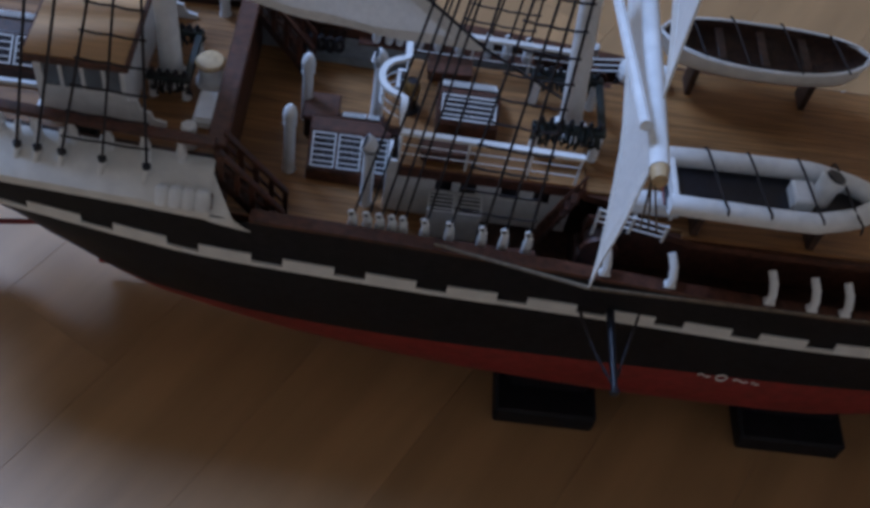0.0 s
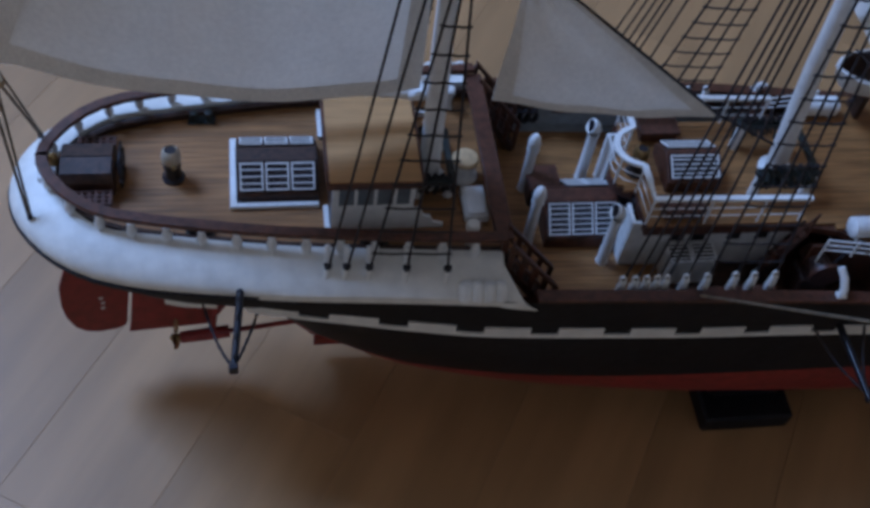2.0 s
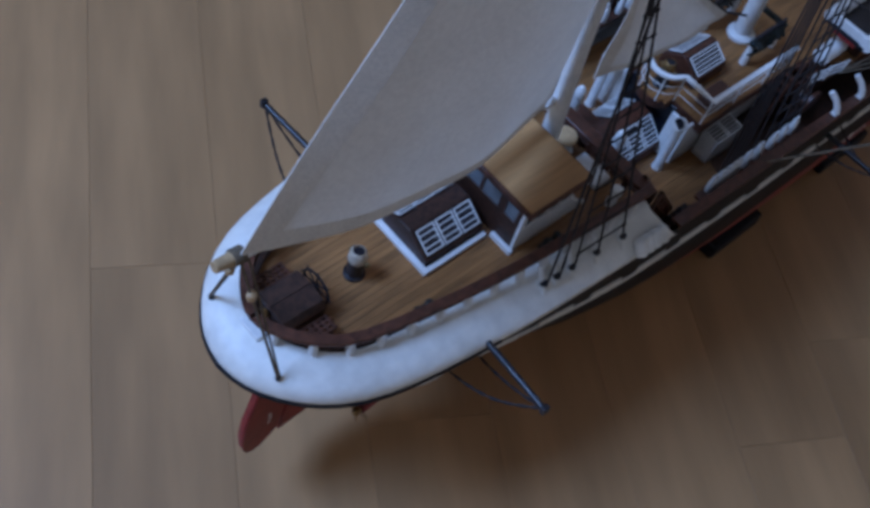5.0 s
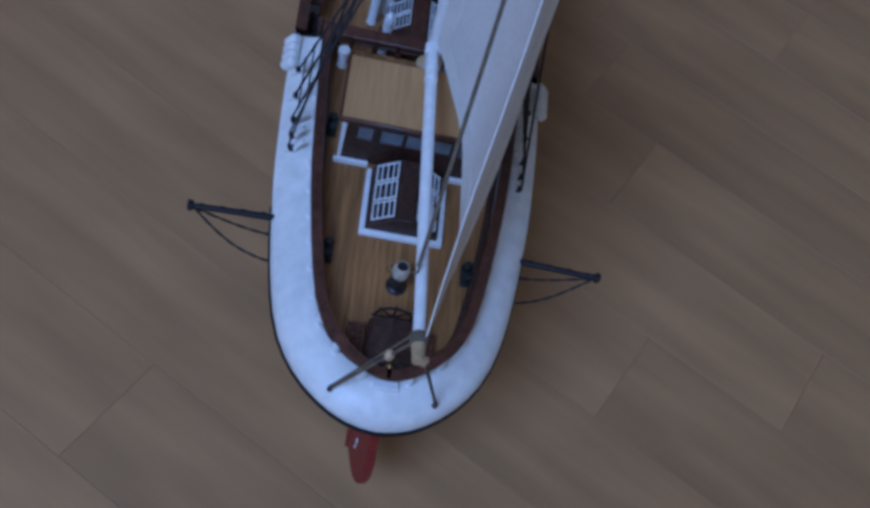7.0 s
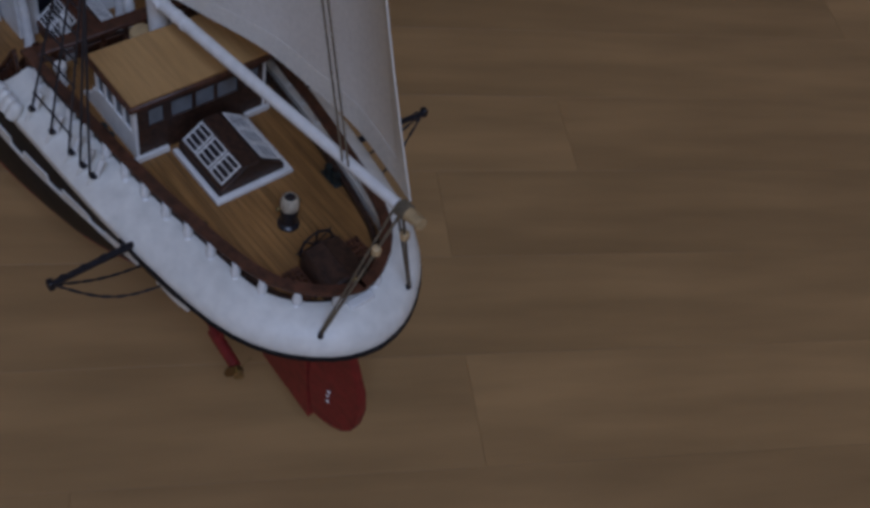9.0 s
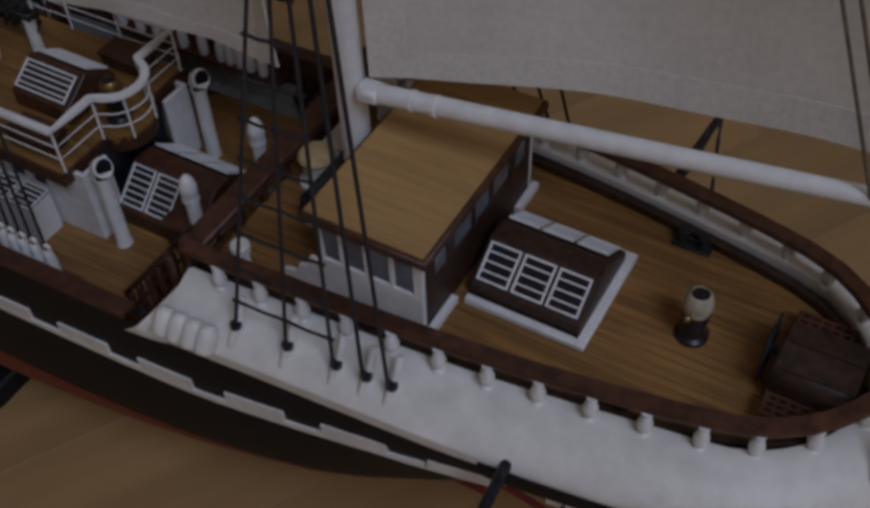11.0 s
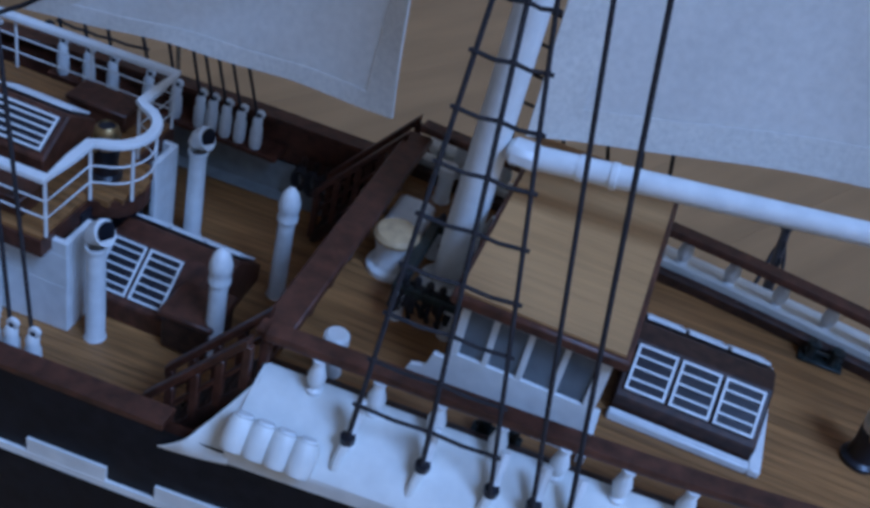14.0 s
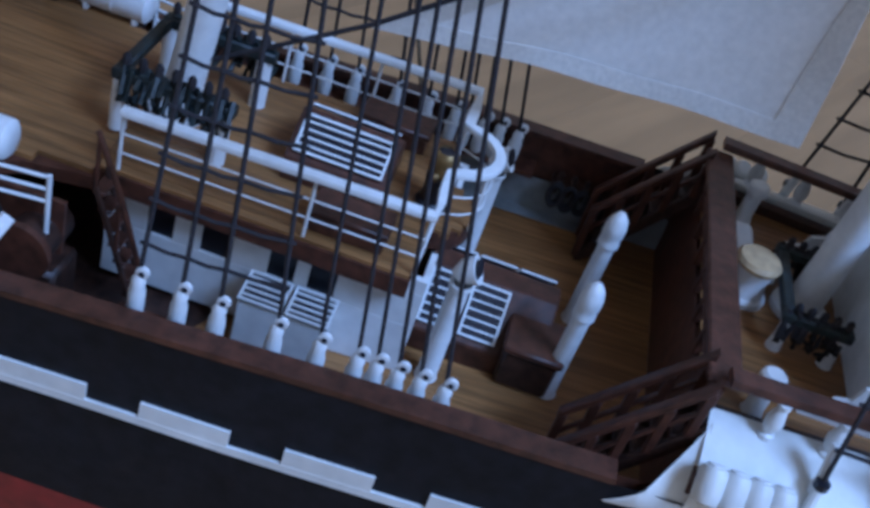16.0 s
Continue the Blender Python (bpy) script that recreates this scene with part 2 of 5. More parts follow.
RAIL = curve([(43, 0), (43.4, 5), (46, 11), (50, 17), (56, 23), (66, 29), (82, 33), (106, 37), (129, 40), (168, 43), (187, 44.2), (210, 45.5)])
DECKZ = curve([(200, 102), (255, 99), (330, 95), (450, 91), (600, 96), (705, 112)])


BAND = curve([(29, 0.3), (40, 2.5), (67, 4.5), (94, 9.5), (121, 9.5), (150, 5.5), (190, 0)])


def side(x, z):
    """Half-breadth of the hull."""
    k, k0 = KNUCKLE(x), KEEL(x)
    w = min(BAND(x), 0.7 * (k - k0))
    if z >= k - w:
        return max(0.0, BEAM(x) - 0.12 * (k - z) * min(1, BEAM(x) / 10))
    k -= w
    u = min(1, max(0, (k - z) / max(0.01, k - k0)))
    return max(0.0, (BEAM(x) - 0.12 * w * min(1, BEAM(x) / 10)) * (1 - u ** FULL_N(x)) ** FULL_Q(x))


STATIONS = [29, 29.3, 30, 31.5, 34, 38, 43, 48, 54, 61, 70, 80, 92] + list(range(105, 180, 12)) + list(range(180, 640, 18)) + [645, 660, 675, 688, 698, 705]
WATERLINE = 64.0

# ---- the room ----
def plank_floor():
    slab = bmesh.new()
    box(-2600, 2700, -2500, 2500, -60, -1.2, 0, slab)
    floor = solid("floor", slab, DARKWOOD, "light oak strip parquet floor with a satin finish", "floor", kind="structure", smooth=False)
    w, length = 62.0, 430.0
    ang = radians(59)
    ux, uy = Vector((math.cos(ang), math.sin(ang), 0)), Vector((-math.sin(ang), math.cos(ang), 0))
    me = finish_plank = bmesh.new()
    box(-length / 2 + 0.06, length / 2 - 0.06, -w / 2 + 0.06, w / 2 - 0.06, -1.2, 0, 0.12, me)
    bmesh.ops.scale(me, vec=(MM, MM, MM), verts=me.verts)
    data = finish(finish_plank, "plank", OAK, smooth=False)
    rng = random.Random(4)
    rest = bmesh.new()
    turn = Matrix.Rotation(ang, 4, "Z")
    near = []
    for j in range(-56, 57):
        shift = rng.random() * length
        for i in range(-9, 9):
            c = ux * (i * length + shift) + uy * (j * w) + Vector((150, 0, 0))
            if not -2300 < c.x < 2400 or abs(c.y) > 2220:
                continue
            d = (c - Vector((150, 0, 0))).length
            near.append((d, c))
    near.sort(key=lambda q: q[0])
    for k, (d, c) in enumerate(near):
        if k < 300:
            ob = new("plank", data)
            ob.parent = floor
            ob.matrix_basis = Matrix.Translation(c * MM) @ turn
        else:
            box(c.x - length / 2 + 0.15, c.x + length / 2 - 0.15, c.y - w / 2 + 0.15, c.y + w / 2 - 0.15, -1.2, 0, 0, rest, turn)
    far = part("planks_far_off", rest, OAKREST, floor, smooth=False)
    far["kind"] = "stuff"


def room():
    h = 2500
    for name, dims in (("wall_west", (-2600, -2100, -2000, 2000, 0, h)), ("wall_east", (2200, 2700, -2000, 2000, 0, h)), ("wall_south", (-2600, 2700, -2500, -2000, 0, h)), ("wall_north", (-2600, 2700, 2000, 2500, 0, h))):
        solid(name, box(*dims, 0), WALLPAINT, "plain cream plaster wall of the room", "wall", kind="structure", smooth=False)
    bm = bmesh.new()
    x0, x1, y0, y1 = -1890, -810, 460, 1540
    box(-2600, x0, -2500, 2500, h, h + 100, 0, bm), box(x1, 2700, -2500, 2500, h, h + 100, 0, bm)
    box(x0, x1, -2500, y0, h, h + 100, 0, bm), box(x0, x1, y1, 2500, h, h + 100, 0, bm)
    solid("ceiling", bm, WALLPAINT, "plain pale plaster ceiling with a roof window opening", "ceiling", kind="structure", smooth=False)


room()

# ---- the ship: hull ----
ship = thing("ship_model", (365, 0, 14), "three-masted sailing ship model with black, white and red hull", "ship model")


def hull():
    def skin(lo, hi, n):
        rows = []
        for x in STATIONS:
            a, b = lo(x), hi(x)
            a = max(a, KEEL(x))
            b = max(b, a)
            half = [(x, side(x, a + (b - a) * k / n), a + (b - a) * k / n) for k in range(n + 1)]
            rows.append(half)
        bm = grid(rows)
        grid([[(x, -y, z) for x, y, z in r] for r in rows], bm=bm)
        bmesh.ops.remove_doubles(bm, verts=bm.verts, dist=0.01)
        return bm
    bottom = part("hull_bottom", skin(lambda x: KEEL(x), lambda x: WATERLINE, 12), RED, ship, "dull red antifouling bottom")
    part("hull_side", skin(lambda x: WATERLINE, lambda x: KNUCKLE(x), 10), BLACK, ship, "matt black painted topsides")
    keel = bmesh.new()
    box(142, 640, -1.6, 1.6, 9, 16, 0.4, keel)
    part("keel", keel, RED, bottom)
    # white gun-port strip: a thin continuous band and raised white panels on it
    for s in (1, -1):
        pts = [(x, s * (side(x, STRIP(x) - 5) + 0.1), STRIP(x) - 5.0) for x in range(66, 690, 8)]
        if s > 0:
            pts = pts[::-1]
        strip = part("white_strake", band(pts, [(-1, -1.1), (0.7, -1.1), (0.7, 0.9), (-1, 0.9)]), CREAM, ship, "white painted strake")
        x = 84.6
        k = 0
        while x < 670:
            n = 5
            ln = 18.2
            line = [(x + ln * i / n, s * (side(x + ln * i / n, STRIP(x + ln * i / n) - 2.1) + 0.1), STRIP(x + ln * i / n) - 2.1) for i in range(n + 1)]
            if s > 0:
                line = line[::-1]
            part("white_panel", band(line, [(-1, -2.1), (0.6, -2.1), (0.6, 2.1), (-1, 2.1)]), CREAM, strip, smooth=False)
            x += 29.2
            k += 1
    # white rounded poop bulwark, from the knuckle up to the rail
    rows = []
    for x in [q for q in STATIONS if q < 200] + [206]:
        b, k = BEAM(x), KNUCKLE(x)
        # inner edge follows the rail in plan
        xi = 46.5 + (x - 29) * (206 - 46.5) / (206 - 29)
        aft = max(0.0, 1 - (xi - 46.5) / 40)
        yr = max(0.0, RAIL(max(43.0, xi - 3.5 * aft)) - 3.4 * (1 - aft))
        row = []
        flat = min(1, max(0, (x - 60) / 70))
        round_profile = ((0, -3.5), (0, 0), (0.0, 1.6), (0.06, 4.0), (0.2, 6.0), (0.45, 7.6), (0.75, 8.4), (0.95, 8.6), (1.0, 8.3), (1.0, 3.4))
        flat_profile = ((0, -3.5), (0, 0), (0.0, 1.2), (0.1, 2.8), (0.28, 4.6), (0.5, 6.2), (0.78, 7.7), (0.95, 8.3), (1.0, 8.2), (1.0, 3.4))
        for (ua, la), (ub, lb) in zip(round_profile, flat_profile):
            u, lift = ua + (ub - ua) * flat, la + (lb - la) * flat
            zz = k + lift * (135.4 - k) / 8.3 if lift > 0 else k + lift * (0.15 + 0.65 * min(1, max(0, (x - 94) / 27)))
            bulge = (0.5 if 0 <= lift < 4 else 0.2) * min(1, b / 4)
            row.append((x + (xi - x) * u - (bulge if x < 60 else 0) * 0.6, (b + bulge) * (1 - u) + (yr + 0.5 * min(1, b / 4)) * u, zz))
        rows.append(row)
    bm = grid(rows)
    grid([[(x, -y, z) for x, y, z in r] for r in rows], bm=bm)
    bmesh.ops.remove_doubles(bm, verts=bm.verts, dist=0.01)
    part("poop_bulwark", bm, CREAM, ship, "thick white rounded poop bulwark")
    # black rubbing strake round the stern below the white bulwark
    xs = [118, 105, 92, 80, 70, 61, 54, 48, 43, 38, 34, 31.5, 30, 29.3]
    line = [(x, BEAM(x), KNUCKLE(x)) for x in xs] + [(29, 0, KNUCKLE(29))] + [(x, -BEAM(x), KNUCKLE(x)) for x in xs[::-1]]
    part("stern_strake", band(line, [(-1.0, -2.6), (0.9, -2.6), (1.3, -1.6), (1.2, -0.5), (-1.0, -0.5)]), BLACK, ship, "black strake round the stern")
    # swept white tips where the poop bulwark runs down to the main deck
    for s in (1, -1):
        rows = []
        for i in range(13):
            u = i / 12
            x = 205 + 14.5 * u
            b, k = BEAM(x), KNUCKLE(x)
            top = 118.9 + 16.0 * (1 - u) ** 1.25
            yi = b + 0.8 - (b - 45.1) * max(0, (top - k - 1) / (133.9 - k)) ** 0.9
            low = (k - 2.8) * (1 - u) + 118 * u
            rows.append([(x, s * (b + 0.5), low)] + [(x, s * (b + 0.8 + (yi - b - 0.8) * w + 0.9 * (1 - u) * math.sin(math.pi * w)), low + 0.8 + (top - low - 0.8) * w ** 0.8) for w in (0, 0.2, 0.4, 0.6, 0.8, 1)] + [(x, s * (yi - 0.3), top - 3 * (1 - u) - 0.4)])
        part("bulwark_tip", grid(rows), CREAM, ship, "white sweeping end of the bulwark")
        # four rolled white fenders lashed on the bulwark
        for i in range(4):
            x = 191.0 + i * 4.3
            b = BEAM(x)
            p, q = Vector((x, s * (b - 2.2), 133.4)), Vector((x, s * (b + 2.6), 127.2))
            ax = (q - p).normalized()
            bm = lathe(p, [(1.2, 0), (2.3, 0.4), (2.75, 1.5), (2.85, 3.6), (2.75, 5.8), (2.3, 7.0), (1.2, 7.5)], 14, axis=ax)
            roll = part("rolled_fender", bm, CREAM, ship)
            part("end_disc", lathe(p - ax * 0.25, [(1.7, 0), (1.7, 0.5)], 12, axis=ax), WHITE, roll)
    # bulwark of the main deck: inner face and cap rail
    for s in (1, -1):
        line = [(x, s * (BEAM(x) - 0.6), KNUCKLE(x)) for x in list(range(219, 690, 12)) + [694]]
        if s > 0:
            line = line[::-1]
        part("cap_rail", band(line, [(-4.2, 0), (0.9, 0), (0.9, 1.5), (-4.2, 1.5)]), BROWN, ship, "dark brown cap rail")
        rows = [[(x, s * (BEAM(x) - 2.6), DECKZ(x) + 9.4), (x, s * (BEAM(x) - 2.6), KNUCKLE(x))] for x in list(range(205, 690, 12)) + [694]]
        part("inner_bulwark", grid(rows), BROWN, ship, "brown inner face of the bulwark", smooth=False)
        rows = [[(x, s * (BEAM(x) - 3.4 - 1.6 * k), DECKZ(x) + 9.6 - 10.6 * k) for k in (0, 0.2, 1)] for x in list(range(205, 690, 12)) + [694]]
        part("spirketting", grid(rows), GREY, ship, "grey painted lower strake inside the bulwark", smooth=False)
        rows = [[(x, s * (side(x, DECKZ(x)) - 3.0 - 6.5 * k), DECKZ(x) + 0.5) for k in (0, 1)] for x in range(222, 660, 12)]
        part("waterway", grid(rows), GREY, ship, "grey painted waterway", smooth=False)


hull()


def planked(outline_half, x0, x1, width, z, bed, gap=0.1, zf=None, thick=1.6):
    """A deck laid of narrow planks, trimmed to the half-breadth curve; each plank is a piece of its own on the bed."""
    top = max(outline_half(x0 + (x1 - x0) * k / 40) for k in range(41))
    n = int(top / width) + 1
    for j in range(-n, n + 1):
        ya, yb = j * width - width / 2 + gap / 2, j * width + width / 2 - gap / 2
        xs, x = [], x0
        while x < x1 - 0.5:
            xs.append(x)
            x += 3.0 if x < x0 + 30 else 14.0
        rows = []
        for x in xs + [x1]:
            h = outline_half(x)
            a, b = max(ya, -h), min(yb, h)
            if b - a > 0.15:
                rows.append((x, a, b, zf(x) if zf else z))
        if len(rows) > 1:
            bm = bmesh.new()
            _strip(bm, rows, thick)
            part("plank", bm, DECK, bed, smooth=False)


def _strip(bm, rows, thick):
    top = [(bm.verts.new((x, a, z)), bm.verts.new((x, b, z))) for x, a, b, z in rows]
    low = [(bm.verts.new((x, a, z - thick)), bm.verts.new((x, b, z - thick))) for x, a, b, z in rows]
    for k in range(len(rows) - 1):
        bm.faces.new((top[k][0], top[k + 1][0], top[k + 1][1], top[k][1]))
        bm.faces.new((top[k][0], low[k][0], low[k + 1][0], top[k + 1][0]))
        bm.faces.new((top[k][1], top[k + 1][1], low[k + 1][1], low[k][1]))
    bm.faces.new((top[0][0], top[0][1], low[0][1], low[0][0]))
    bm.faces.new((top[-1][0], low[-1][0], low[-1][1], top[-1][1]))


def decks():
    pts = [(x, RAIL(x) - 0.3) for x in (43.6, 46, 50, 56, 66, 82, 106, 129, 168, 206)]
    bed = part("poop_deck", sheet([(x, y) for x, y in pts] + [(x, -y) for x, y in reversed(pts)], 128.8, 130.7), DARKWOOD, ship, "varnished brown poop deck planking", smooth=False)
    planked(lambda x: RAIL(x) - 1.2 if x > 44 else 2, 44.5, 206, 2.6, 131, bed)
    xs = [205, 230, 260, 300, 340, 380, 420, 460, 500, 540, 580, 620, 660]
    pts = [(x, side(x, DECKZ(x)) - 2.4) for x in xs]
    bed = part("main_deck", sheet([(x, y) for x, y in pts] + [(x, -y) for x, y in reversed(pts)], lambda x: DECKZ(x) - 2.4, lambda x: DECKZ(x) - 0.35), DARKWOOD, ship, "varnished brown main deck planking", smooth=False)
    planked(lambda x: side(x, DECKZ(x)) - 2.8, 205, 660, 2.6, 99, bed, zf=DECKZ)
    # poop front bulkhead
    part("poop_bulkhead", box(204.5, 206.5, -56, 56, 99, 129.4, 0.2), BROWN, ship, "brown bulkhead at the break of the poop")


decks()


def poop_rail():
    xs = [43, 43.1, 43.6, 45, 47.5, 51, 56, 62, 70, 82, 94, 106, 118, 129, 142, 155, 168, 187, 206]
    line = [(x, RAIL(x) - 2.2 if x > 43.05 else 0, 143.2) for x in xs]
    full = [(x, y, z) for x, y, z in reversed(line)] + [(x, -y, z) for x, y, z in line[1:]]
    rail = thing("taffrail", (43, 0, 134.6), "dark brown wooden rail on white turned balusters", "railing")
    part("handrail", band(full, [(-2.1, 0), (2.1, 0), (2.3, 0.9), (1.9, 1.8), (-1.9, 1.8), (-2.3, 0.9)]), BROWN, rail, "dark brown handrail")
    inner = [(x, y * 0.985, 131.2) for x, y, z in full]
    part("waterway", band(inner, [(-3.2, 0), (-1.2, 0), (-1.2, 3.0), (-2.4, 3.0), (-3.2, 2.4)]), DARKWOOD, rail, "dark waterway along the deck edge")
    prof = [(1.7, 0), (1.7, 0.9), (1.1, 1.4), (1.75, 3.0), (1.9, 4.2), (1.35, 6.3), (0.9, 7.3), (1.3, 7.7), (1.3, 8.6)]
    base = finish_baluster = lathe((0, 0, 0), prof, 10)
    bmesh.ops.scale(base, vec=(MM, MM, MM), verts=base.verts)
    data = finish(finish_baluster, "baluster", WHITE)
    spots = [(45.2, 8.6), (53.4, 19.8), (64.0, 27.2)] + [(x, RAIL(x) - 0.6) for x in (75, 87, 99, 111, 123, 135, 147, 159, 171, 183, 195)]
    for x, y in spots:
        for s in (1, -1):
            ob = new("baluster", data)
            ob.parent = rail
            ob.location = Vector((x, s * y, 134.6)) * MM - rail.location
    part("stern_pad", box(40.6, 44.4, -5.2, 5.2, 134.4, 137.2, 0.5), WHITE, rail, "white pad at the middle of the stern")


poop_rail()


def louvre_panel(parent, corners, rows_n, inset=0.12, split=1):
    """A framed skylight leaf with horizontal bars: corners top-aft, top-fore, low-fore, low-aft."""
    a, b, c, d = [Vector(p) for p in corners]
    nrm = (b - a).cross(d - a).normalized()
    if nrm.z < 0:
        nrm = -nrm

    def at(u, v, h=0.0):
        return (a + (b - a) * u) * (1 - v) + (d + (c - d) * u) * v + nrm * h

    def slab(u0, u1, v0, v1, h0, h1, bm):
        p = [at(u, v, h) for h in (h0, h1) for u, v in ((u0, v0), (u1, v0), (u1, v1), (u0, v1))]
        v = [bm.verts.new(q) for q in p]
        for f in ((0, 1, 2, 3), (4, 5, 6, 7), (0, 1, 5, 4), (1, 2, 6, 5), (2, 3, 7, 6), (3, 0, 4, 7)):
            bm.faces.new([v[i] for i in f])
        return bm
    leaf = part("glazing", slab(0, 1, 0, 1, 0.05, 0.35, bmesh.new()), LOUVRE, parent, "dark louvred glazing", smooth=False)
    w, h = (b - a).length, (d - a).length
    fu, fv = 0.55 / w, 0.55 / h
    fr = bmesh.new()
    slab(0, fu, 0, 1, 0.3, 0.85, fr), slab(1 - fu, 1, 0, 1, 0.3, 0.85, fr)
    slab(fu, 1 - fu, 0, fv, 0.3, 0.84, fr), slab(fu, 1 - fu, 1 - fv, 1, 0.3, 0.84, fr)
    part("leaf_frame", fr, WHITE, leaf, "white painted leaf frame", smooth=False)
    for k in range(1, rows_n):
        v = k / rows_n
        part("bar", slab(fu, 1 - fu, v - 0.4 * fv, v + 0.4 * fv, 0.3, 0.8, bmesh.new()), WHITE, leaf, smooth=False)


def skylight(name, x0, x1, zd, ytop, ztop, ylow, zlow, n, bars, label, cover=True, yside=None, blank=()):
    """Box skylight with sloping leaves on both sides."""
    sk = thing(name, ((x0 + x1) / 2, 0, zd), label, "skylight")
    yb = yside or ylow + 1.6
    sec = [(-yb, zd), (-yb, zlow - 1.2), (-ytop + 1.2, ztop + 0.4), (ytop - 1.2, ztop + 0.4), (yb, zlow - 1.2), (yb, zd)]
    bm = bmesh.new()
    lo, hi = [bm.verts.new((x0, y, z)) for y, z in sec], [bm.verts.new((x1, y, z)) for y, z in sec]
    for k in range(len(sec)):
        j = (k + 1) % len(sec)
        bm.faces.new((lo[k], lo[j], hi[j], hi[k]))
    bm.faces.new(lo[::-1]), bm.faces.new(hi)
    bmesh.ops.bevel(bm, geom=bm.edges[:], offset=0.35, segments=1, affect="EDGES")
    part("casing", bm, DARKWOOD if cover else BROWN, sk, "dark stained wooden casing", smooth=False)
    m = 1.4
    wl = (x1 - x0 - 2 * m - (n - 1) * 0.9) / n
    for s in (1, -1):
        for k in range(n):
            if (s, k) in blank:
                continue
            a = x0 + m + k * (wl + 0.9)
            louvre_panel(sk, [(a, s * (ytop + 0.1), ztop), (a + wl, s * (ytop + 0.1), ztop), (a + wl, s * (ylow + 0.1), zlow), (a, s * (ylow + 0.1), zlow)], bars)
    return sk


# ---- poop deck things ----
def aft_skylight():
    sk = skylight("poop_skylight", 111, 141, 131, 4.2, 142.5, 12.6, 136.8, 3, 4, "dark wooden skylight with white louvred leaves on the poop deck", yside=14.2)
    bm = bmesh.new()
    box(108.6, 111.2, -17, 17, 131, 133, 0.3, bm)
    box(111.2, 141, 14.8, 17, 131, 133, 0.3, bm), box(111.2, 141, -17, -14.8, 131, 133, 0.3, bm)
    part("coaming", bm, WHITE, sk, "white painted coaming")


